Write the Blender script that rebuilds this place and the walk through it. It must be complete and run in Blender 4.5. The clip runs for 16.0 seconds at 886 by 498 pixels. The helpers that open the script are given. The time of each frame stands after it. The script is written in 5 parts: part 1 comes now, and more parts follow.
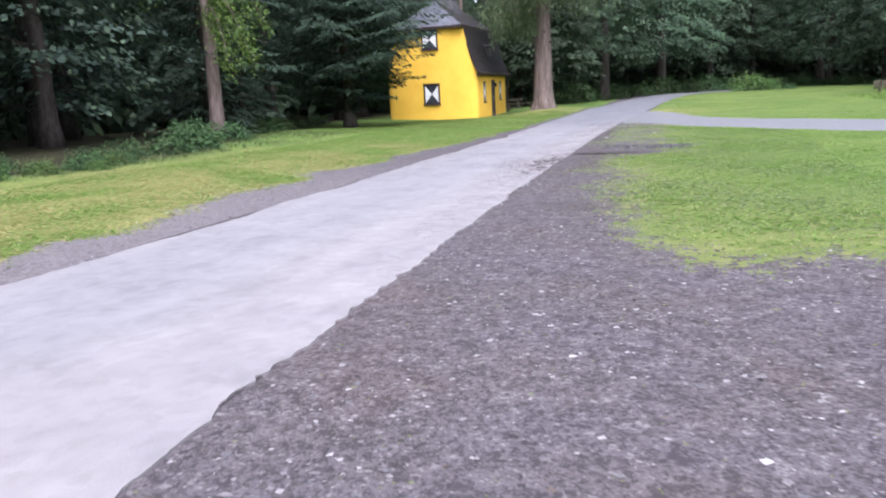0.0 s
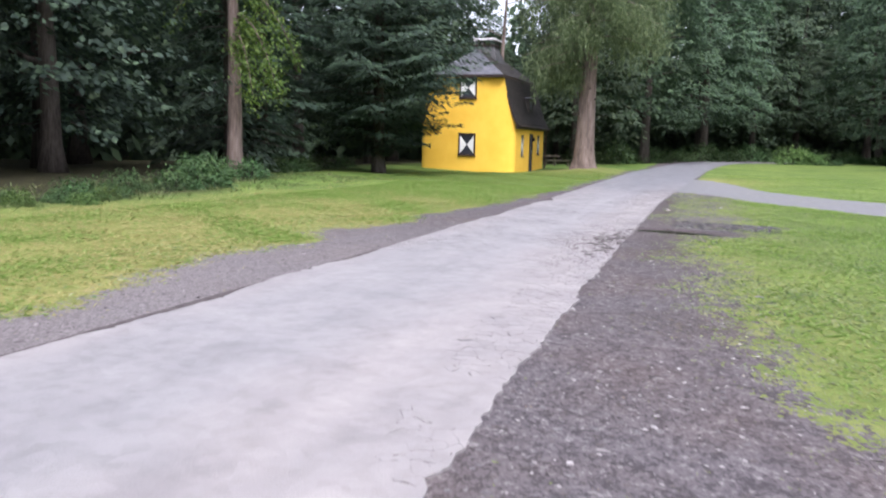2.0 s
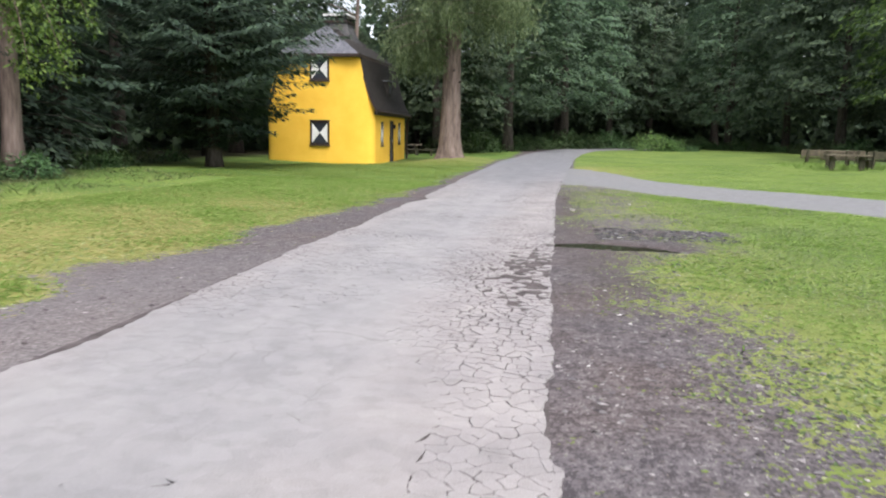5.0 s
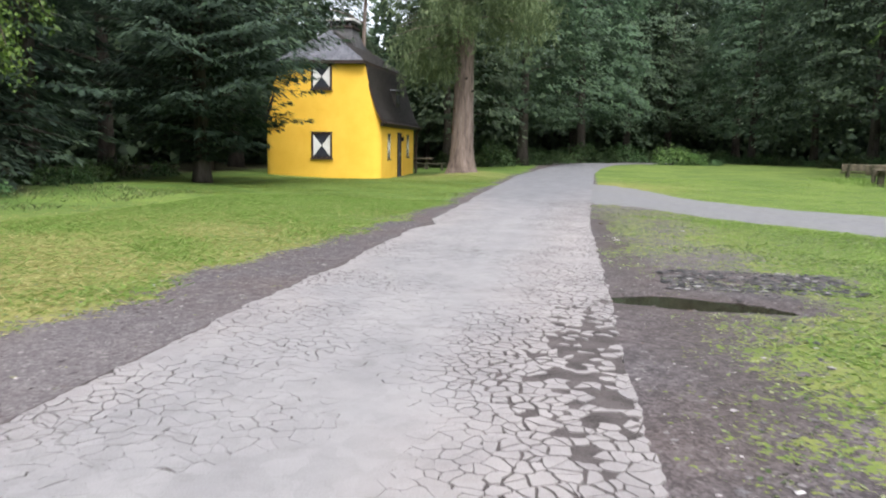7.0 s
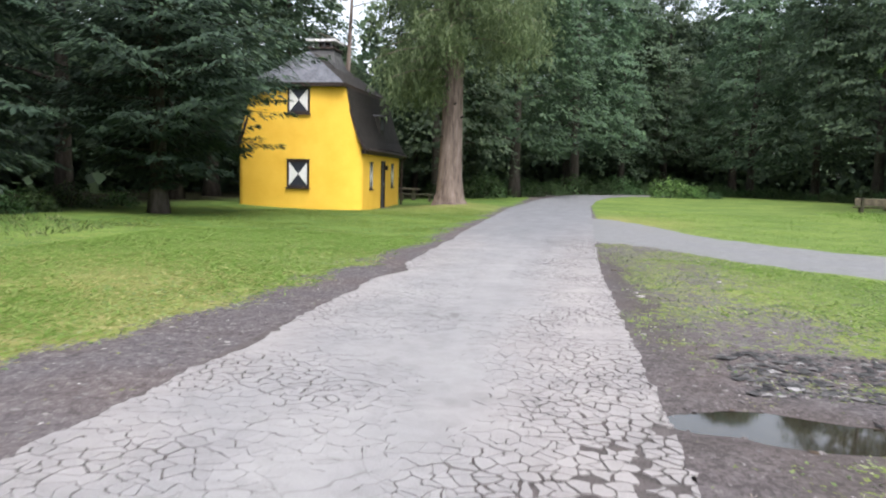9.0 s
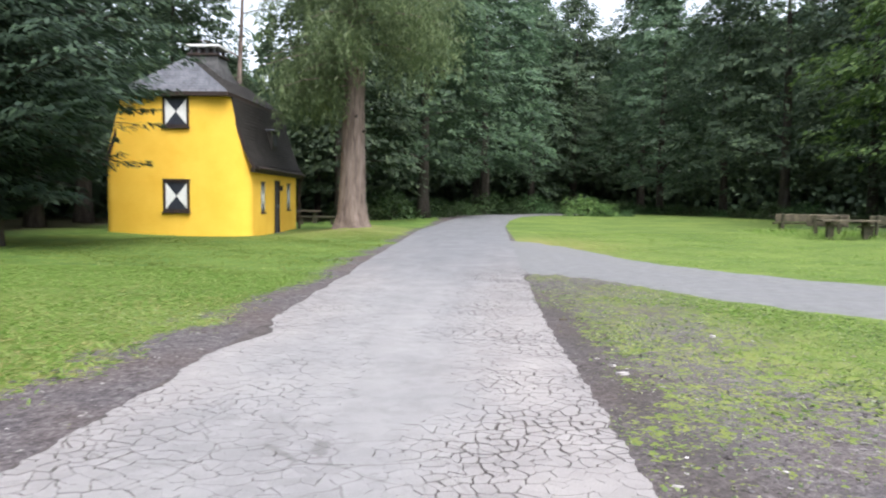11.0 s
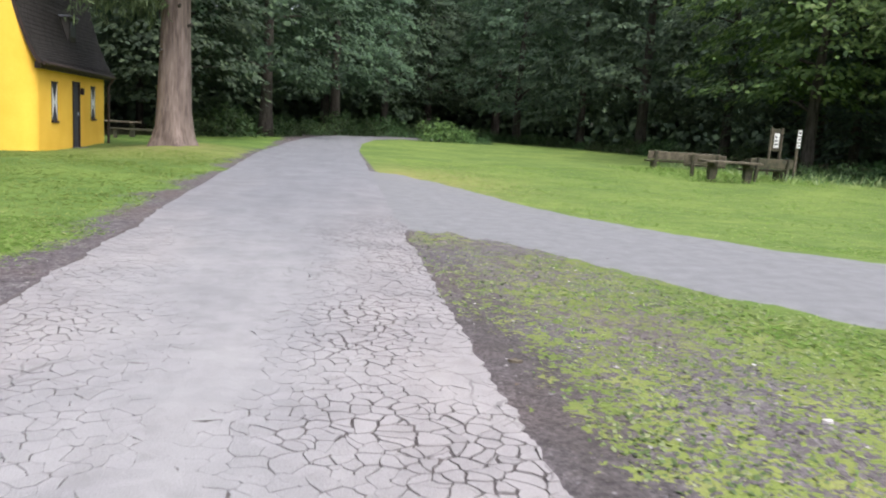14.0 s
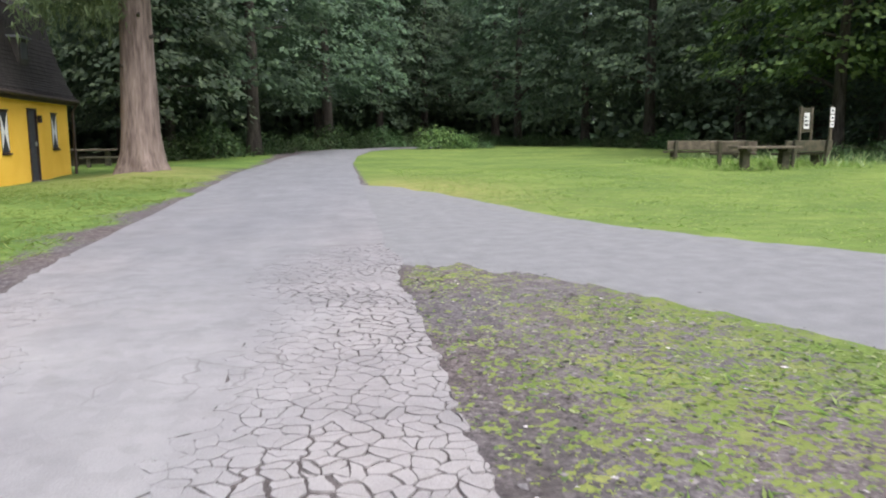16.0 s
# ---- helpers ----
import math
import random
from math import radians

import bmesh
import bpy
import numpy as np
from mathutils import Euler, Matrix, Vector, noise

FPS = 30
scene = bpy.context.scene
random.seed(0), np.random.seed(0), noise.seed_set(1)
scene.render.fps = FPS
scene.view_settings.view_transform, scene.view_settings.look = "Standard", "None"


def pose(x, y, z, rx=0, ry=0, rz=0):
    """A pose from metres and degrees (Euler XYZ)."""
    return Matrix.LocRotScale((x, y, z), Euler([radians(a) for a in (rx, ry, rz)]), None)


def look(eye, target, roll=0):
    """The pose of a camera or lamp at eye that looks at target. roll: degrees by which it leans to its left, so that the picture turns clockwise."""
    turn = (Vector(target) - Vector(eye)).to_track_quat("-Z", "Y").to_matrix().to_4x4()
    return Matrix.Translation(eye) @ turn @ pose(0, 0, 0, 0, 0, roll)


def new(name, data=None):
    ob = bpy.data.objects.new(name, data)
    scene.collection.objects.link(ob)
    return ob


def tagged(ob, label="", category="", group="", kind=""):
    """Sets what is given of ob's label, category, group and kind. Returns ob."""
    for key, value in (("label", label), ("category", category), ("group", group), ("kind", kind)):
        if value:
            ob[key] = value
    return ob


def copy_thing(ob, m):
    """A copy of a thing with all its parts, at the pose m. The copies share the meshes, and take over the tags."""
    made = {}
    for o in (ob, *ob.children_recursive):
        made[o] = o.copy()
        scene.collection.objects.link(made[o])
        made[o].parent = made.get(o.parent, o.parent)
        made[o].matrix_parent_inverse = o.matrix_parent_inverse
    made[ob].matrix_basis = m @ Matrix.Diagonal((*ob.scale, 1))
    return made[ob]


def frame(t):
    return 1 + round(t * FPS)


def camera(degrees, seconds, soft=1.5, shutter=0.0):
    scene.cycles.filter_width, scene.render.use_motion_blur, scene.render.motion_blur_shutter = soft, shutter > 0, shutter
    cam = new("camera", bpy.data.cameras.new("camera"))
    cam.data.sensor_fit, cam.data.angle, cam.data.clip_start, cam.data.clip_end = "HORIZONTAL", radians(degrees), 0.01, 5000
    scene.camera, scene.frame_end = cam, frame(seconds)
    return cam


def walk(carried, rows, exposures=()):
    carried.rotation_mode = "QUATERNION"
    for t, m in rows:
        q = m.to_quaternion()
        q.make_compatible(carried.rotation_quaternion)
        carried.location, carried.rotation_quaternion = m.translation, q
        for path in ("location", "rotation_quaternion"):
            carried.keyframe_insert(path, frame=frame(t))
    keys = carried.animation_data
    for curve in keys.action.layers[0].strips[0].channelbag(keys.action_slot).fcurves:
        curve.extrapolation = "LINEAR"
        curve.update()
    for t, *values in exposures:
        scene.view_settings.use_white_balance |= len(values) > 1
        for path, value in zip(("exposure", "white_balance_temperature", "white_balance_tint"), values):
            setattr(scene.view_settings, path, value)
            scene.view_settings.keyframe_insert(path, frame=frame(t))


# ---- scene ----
cam = camera(59.8, 16.0, soft=2.0, shutter=0.35)
PATH = [
    (0, (-0.031, 0.002, 1.46), (-0.659, 1.859, 1.065), -2.8),
    (0.5, (-0.362, 0.666, 1.448), (-0.964, 2.525, 1.018), -3.5),
    (1, (-0.612, 1.337, 1.414), (-1.22, 3.188, 0.964), -2.7),
    (1.5, (-0.96, 1.998, 1.424), (-1.466, 3.892, 1.026), -0.3),
    (2, (-1.202, 2.65, 1.53), (-1.885, 4.509, 1.256), 1.5),
    (2.5, (-1.518, 3.216, 1.566), (-2.199, 5.082, 1.336), 1.1),
    (3, (-1.845, 4.007, 1.509), (-2.659, 5.815, 1.244), 1.5),
    (3.5, (-2.088, 4.773, 1.446), (-2.668, 6.666, 1.164), 1.1),
    (4, (-2.255, 5.528, 1.396), (-2.733, 7.449, 1.107), 1.2),
    (4.5, (-2.396, 6.247, 1.371), (-2.774, 8.179, 1.015), 0.8),
    (5, (-2.524, 7.077, 1.429), (-2.858, 9.027, 1.137), 1.0),
    (5.2, (-2.566, 7.388, 1.423), (-2.885, 9.34, 1.129), 2.9),
    (7.3, (-3.115, 10.581, 1.366), (-3.495, 12.53, 1.128), 0.6),
    (7.5, (-3.153, 10.87, 1.347), (-3.62, 12.803, 1.133), 2.8),
    (8, (-3.211, 11.617, 1.339), (-3.524, 13.567, 1.023), 1.0),
    (8.5, (-3.254, 12.328, 1.342), (-3.644, 14.269, 1.059), 2.9),
    (8.7, (-3.292, 12.604, 1.341), (-3.663, 14.559, 1.132), 2.2),
    (10.8, (-3.619, 16.278, 1.365), (-3.867, 18.258, 1.239), 1.1),
    (11, (-3.655, 16.557, 1.326), (-3.771, 18.549, 1.205), 0.7),
    (11.5, (-3.811, 17.263, 1.316), (-3.874, 19.258, 1.193), 0.9),
    (12, (-3.799, 18.063, 1.355), (-3.918, 20.054, 1.203), 1.6),
    (12.5, (-3.85, 18.805, 1.357), (-3.717, 20.786, 1.115), 0.5),
    (13, (-3.877, 19.579, 1.363), (-3.649, 21.542, 1.057), 2.0),
    (13.5, (-3.891, 20.284, 1.389), (-3.503, 22.225, 1.101), 0.9),
    (14, (-3.912, 21.042, 1.357), (-3.623, 22.997, 1.049), 3.6),
    (14.5, (-3.863, 21.816, 1.29), (-3.619, 23.78, 1.005), 0.3),
    (15, (-3.768, 22.742, 1.202), (-3.569, 24.719, 0.974), -0.4),
    (15.5, (-3.66, 23.38, 1.164), (-3.373, 25.342, 0.901), 0.5),
    (16, (-3.52, 23.937, 1.203), (-3.248, 25.897, 0.915), -0.4),
]
walk(cam, [(t, look(eye, target, roll)) for t, eye, target, roll in PATH],
     [(0.0, 1.28, 5800, 21), (1.0, 1.2, 5950, 20), (1.5, 1.19, 6000, 20), (3.0, 1.12, 6300, 16), (5.0, 1.08, 6450, 13), (8.5, 1.11, 6350, 11), (11.0, 1.22, 6290, 11), (12.0, 1.16, 6270, 12), (16.0, 1.11, 6350, 14)])

# ---- light ----
SUN_EL, SUN_AZ = radians(58), radians(150)
world = bpy.data.worlds.new("overcast_sky")
scene.world = world
world.use_nodes = True
wn = world.node_tree.nodes
sky = wn.new("ShaderNodeTexSky")
sky.sky_type, sky.sun_disc = "NISHITA", False
sky.sun_elevation, sky.sun_rotation = SUN_EL, SUN_AZ
sky.air_density, sky.dust_density, sky.ozone_density = 1.0, 4.0, 1.0
cloud = wn.new("ShaderNodeHueSaturation")
cloud.inputs["Saturation"].default_value = 0.4
world.node_tree.links.new(sky.outputs[0], cloud.inputs["Color"])
world.node_tree.links.new(cloud.outputs[0], wn["Background"].inputs[0])
wn["Background"].inputs[1].default_value = 0.185
sun = new("sun", bpy.data.lights.new("sun", "SUN"))
sun.data.energy, sun.data.angle, sun.data.color = 1.0, radians(40), (1.0, 0.97, 0.93)
sun.matrix_world = look((0, 0, 50), (-50 * math.sin(SUN_AZ) / math.tan(SUN_EL), -50 * math.cos(SUN_AZ) / math.tan(SUN_EL), 0))


# ---- materials ----
def mat(name, a, b, scale=4.0, rough=0.8, bump=0.3, fine=40.0, metal=0.0, spec=0.4, coords="Object", random_tint=0.0, depth=0.02, stretch=1.0):
    """Two colours mixed by a broad and a fine noise, with relief from the fine one."""
    m = bpy.data.materials.new(name)
    m.use_nodes = True
    n, l = m.node_tree.nodes, m.node_tree.links
    p = n["Principled BSDF"]
    tc = n.new("ShaderNodeTexCoord")
    n1, n2 = n.new("ShaderNodeTexNoise"), n.new("ShaderNodeTexNoise")
    n1.inputs["Scale"].default_value, n2.inputs["Scale"].default_value = scale, fine
    n1.inputs["Detail"].default_value = n2.inputs["Detail"].default_value = 5
    mp = n.new("ShaderNodeMapping")
    mp.inputs["Scale"].default_value = (1, 1, stretch)
    l.new(tc.outputs[coords], mp.inputs["Vector"])
    for q in (n1, n2):
        l.new(mp.outputs[0], q.inputs["Vector"])
    add = n.new("ShaderNodeMath")
    add.operation = "MULTIPLY_ADD"
    l.new(n2.outputs[0], add.inputs[0])
    add.inputs[1].default_value = 0.5
    half = n.new("ShaderNodeMath")
    half.operation = "MULTIPLY"
    half.inputs[1].default_value = 0.75
    l.new(n1.outputs[0], half.inputs[0])
    l.new(half.outputs[0], add.inputs[2])
    ramp = n.new("ShaderNodeValToRGB")
    ramp.color_ramp.elements[0].position, ramp.color_ramp.elements[1].position = 0.45, 0.8
    ramp.color_ramp.elements[0].color, ramp.color_ramp.elements[1].color = (*a, 1), (*b, 1)
    l.new(add.outputs[0], ramp.inputs[0])
    out = ramp.outputs[0]
    if random_tint:
        info, hsv, mr = n.new("ShaderNodeObjectInfo"), n.new("ShaderNodeHueSaturation"), n.new("ShaderNodeMapRange")
        mr.inputs[3].default_value, mr.inputs[4].default_value = 1 - random_tint, 1 + random_tint
        l.new(info.outputs["Random"], mr.inputs[0])
        l.new(mr.outputs[0], hsv.inputs["Value"])
        l.new(out, hsv.inputs["Color"])
        out = hsv.outputs[0]
    l.new(out, p.inputs["Base Color"])
    p.inputs["Roughness"].default_value, p.inputs["Metallic"].default_value = rough, metal
    p.inputs["Specular IOR Level"].default_value = spec
    if bump:
        bm = n.new("ShaderNodeBump")
        bm.inputs["Strength"].default_value, bm.inputs["Distance"].default_value = bump, depth
        l.new(n2.outputs[0], bm.inputs["Height"])
        l.new(bm.outputs[0], p.inputs["Normal"])
    return m


def leaf_mat(name, a, b, c, through_share=0.3, rough=0.55):
    """Foliage: colour by leaf and by tree, part of the light let through."""
    m = bpy.data.materials.new(name)
    m.use_nodes = True
    n, l = m.node_tree.nodes, m.node_tree.links
    p = n["Principled BSDF"]
    geo, info = n.new("ShaderNodeNewGeometry"), n.new("ShaderNodeObjectInfo")
    ramp = n.new("ShaderNodeValToRGB")
    e = ramp.color_ramp.elements
    e[0].color, e[1].color = (*a, 1), (*c, 1)
    mid = e.new(0.55)
    mid.color = (*b, 1)
    l.new(geo.outputs["Random Per Island"], ramp.inputs[0])
    hsv, mr, mh = n.new("ShaderNodeHueSaturation"), n.new("ShaderNodeMapRange"), n.new("ShaderNodeMapRange")
    mr.inputs[3].default_value, mr.inputs[4].default_value = 0.75, 1.3
    mh.inputs[3].default_value, mh.inputs[4].default_value = 0.485, 0.525
    l.new(info.outputs["Random"], mr.inputs[0])
    l.new(info.outputs["Random"], mh.inputs[0])
    l.new(mr.outputs[0], hsv.inputs["Value"])
    l.new(mh.outputs[0], hsv.inputs["Hue"])
    l.new(ramp.outputs[0], hsv.inputs["Color"])
    l.new(hsv.outputs[0], p.inputs["Base Color"])
    p.inputs["Roughness"].default_value = rough
    p.inputs["Specular IOR Level"].default_value = 0.35
    tr, mix = n.new("ShaderNodeBsdfTranslucent"), n.new("ShaderNodeMixShader")
    l.new(hsv.outputs[0], tr.inputs[0])
    mix.inputs[0].default_value = through_share
    l.new(p.outputs[0], mix.inputs[1])
    l.new(tr.outputs[0], mix.inputs[2])
    l.new(mix.outputs[0], n["Material Output"].inputs[0])
    return m


def nodes_of(name):
    m = bpy.data.materials.new(name)
    m.use_nodes = True
    n, l = m.node_tree.nodes, m.node_tree.links
    return m, n, l, n["Principled BSDF"]


def ramp_node(n, l, src, *stops):
    r = n.new("ShaderNodeValToRGB")
    e = r.color_ramp.elements
    e[0].position, e[0].color = stops[0][0], (*stops[0][1], 1)
    e[1].position, e[1].color = stops[-1][0], (*stops[-1][1], 1)
    for pos, col in stops[1:-1]:
        e.new(pos).color = (*col, 1)
    l.new(src, r.inputs[0])
    return r.outputs[0]


def mix_node(n, l, f, a, b, blend="MIX"):
    q = n.new("ShaderNodeMix")
    q.data_type, q.blend_type = "RGBA", blend
    for k, v in ((0, f), (6, a), (7, b)):
        if isinstance(v, (int, float)):
            q.inputs[k].default_value = v
        elif isinstance(v, tuple):
            q.inputs[k].default_value = (*v, 1)
        else:
            l.new(v, q.inputs[k])
    return q.outputs[2]


def calc(n, l, op, a, b=0.0):
    q = n.new("ShaderNodeMath")
    q.operation = op
    for i, v in enumerate((a, b)):
        if isinstance(v, (int, float)):
            q.inputs[i].default_value = v
        else:
            l.new(v, q.inputs[i])
    return q.outputs[0]


def span(n, l, src, a, b, lo=0.0, hi=1.0):
    q = n.new("ShaderNodeMapRange")
    q.interpolation_type = "SMOOTHSTEP"
    for k, v in ((1, a), (2, b), (3, lo), (4, hi)):
        q.inputs[k].default_value = v
    l.new(src, q.inputs[0])
    return q.outputs[0]


def asphalt_mat(name, vary):
    """Old asphalt: mottled, dusty towards the broken edge, bluer and darker where the surface is whole and again along
    the far stretch, with hairline cracks.
    """
    m, n, l, p = nodes_of(name)
    geo = n.new("ShaderNodeNewGeometry")
    xyz = n.new("ShaderNodeSeparateXYZ")
    l.new(geo.outputs["Position"], xyz.inputs[0])

    def tex(scale, detail=5, stretch=None):
        q = n.new("ShaderNodeTexNoise")
        q.inputs["Scale"].default_value, q.inputs["Detail"].default_value = scale, detail
        if stretch:
            mp = n.new("ShaderNodeMapping")
            mp.inputs["Scale"].default_value = stretch
            l.new(geo.outputs["Position"], mp.inputs["Vector"])
            l.new(mp.outputs[0], q.inputs["Vector"])
        else:
            l.new(geo.outputs["Position"], q.inputs["Vector"])
        return q

    wob = tex(0.5).outputs[0]
    x = calc(n, l, "ADD", xyz.outputs["X"], calc(n, l, "MULTIPLY", calc(n, l, "SUBTRACT", wob, 0.5), 1.6))
    y = calc(n, l, "ADD", xyz.outputs["Y"], calc(n, l, "MULTIPLY", calc(n, l, "SUBTRACT", wob, 0.5), 9.0))
    whole = ramp_node(n, l, tex(0.8).outputs[0], (0.34, (0.212, 0.211, 0.218)), (0.5, (0.23, 0.228, 0.235)), (0.66, (0.25, 0.247, 0.252)))
    worn = ramp_node(n, l, tex(1.6).outputs[0], (0.34, (0.238, 0.225, 0.226)), (0.52, (0.268, 0.252, 0.25)), (0.68, (0.292, 0.275, 0.27)))
    aged = calc(n, l, "MULTIPLY", calc(n, l, "ADD", span(n, l, x, -4.3, -3.3, 0.0, 0.75), calc(n, l, "ADD", span(n, l, x, -5.2, -5.9, 0.0, 0.5), 0.25)), span(n, l, y, 46, 27))
    col = mix_node(n, l, aged, whole, worn)
    # multiplied down to a darker, bluer tone between y 24 and 36
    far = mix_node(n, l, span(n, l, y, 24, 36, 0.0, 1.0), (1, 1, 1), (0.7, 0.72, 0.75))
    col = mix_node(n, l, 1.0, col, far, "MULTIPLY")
    streak = ramp_node(n, l, tex(1.0, 4, (2.6, 0.28, 1)).outputs[0], (0.36, (0.95, 0.95, 0.953)), (0.6, (1.03, 1.03, 1.028)))
    col = mix_node(n, l, 1.0, col, streak, "MULTIPLY")
    blot = ramp_node(n, l, tex(5.5, 6).outputs[0], (0.34, (0.93, 0.927, 0.925)), (0.48, (1, 1, 1)), (0.68, (1.03, 1.03, 1.03)))
    col = mix_node(n, l, 1.0, col, blot, "MULTIPLY")
    grit = tex(150, 2).outputs[0]
    col = mix_node(n, l, 1.0, col, ramp_node(n, l, grit, (0.32, (0.8, 0.8, 0.8)), (0.7, (1.16, 1.16, 1.16))), "MULTIPLY")
    # hairlines where the surface begins to break
    bent = n.new("ShaderNodeVectorMath")
    bent.operation = "MULTIPLY_ADD"
    l.new(tex(3.5, 3).outputs["Color"], bent.inputs[0])
    bent.inputs[1].default_value = (0.24, 0.24, 0)
    l.new(geo.outputs["Position"], bent.inputs[2])
    vor = n.new("ShaderNodeTexVoronoi")
    vor.feature = "DISTANCE_TO_EDGE"
    vor.inputs["Scale"].default_value = 2.6
    l.new(bent.outputs[0], vor.inputs["Vector"])
    line = span(n, l, vor.outputs["Distance"], 0.006, 0.02, 1.0, 0.0)
    where = calc(n, l, "MULTIPLY", span(n, l, tex(0.55, 3).outputs[0], 0.5, 0.62), calc(n, l, "MULTIPLY", span(n, l, xyz.outputs["Y"], 34, 26), span(n, l, xyz.outputs["Y"], 8, 15)))
    hair = calc(n, l, "MULTIPLY", line, where)
    col = mix_node(n, l, calc(n, l, "MULTIPLY", hair, 0.5), col, (0.09, 0.083, 0.082))
    rnd = n.new("ShaderNodeObjectInfo").outputs["Random"] if vary == "object" else geo.outputs["Random Per Island"]
    tint = n.new("ShaderNodeHueSaturation")
    l.new(span(n, l, rnd, 0, 1, 0.955, 1.045), tint.inputs["Value"])
    l.new(col, tint.inputs["Color"])
    l.new(tint.outputs[0], p.inputs["Base Color"])
    p.inputs["Specular IOR Level"].default_value = 0.35
    l.new(span(n, l, tex(2.0).outputs[0], 0.3, 0.7, 0.74, 0.92), p.inputs["Roughness"])
    b = n.new("ShaderNodeBump")
    b.inputs["Strength"].default_value, b.inputs["Distance"].default_value = 0.6, 0.004
    l.new(calc(n, l, "SUBTRACT", calc(n, l, "ADD", grit, calc(n, l, "MULTIPLY", tex(14).outputs[0], 1.5)), hair), b.inputs["Height"])
    l.new(b.outputs[0], p.inputs["Normal"])
    return m


def stone_mat(name, colours):
    """Loose stones, each of its own colour."""
    m, n, l, p = nodes_of(name)
    geo = n.new("ShaderNodeNewGeometry")
    col = ramp_node(n, l, geo.outputs["Random Per Island"], *[(k, c) for k, c in zip((0.0, 0.35, 0.65, 0.88, 1.0), colours)])
    q = n.new("ShaderNodeTexNoise")
    q.inputs["Scale"].default_value = 55
    l.new(geo.outputs["Position"], q.inputs["Vector"])
    col = mix_node(n, l, 1.0, col, ramp_node(n, l, q.outputs[0], (0.3, (0.7, 0.7, 0.7)), (0.7, (1.2, 1.2, 1.2))), "MULTIPLY")
    l.new(col, p.inputs["Base Color"])
    p.inputs["Roughness"].default_value, p.inputs["Specular IOR Level"].default_value = 0.85, 0.3
    return m


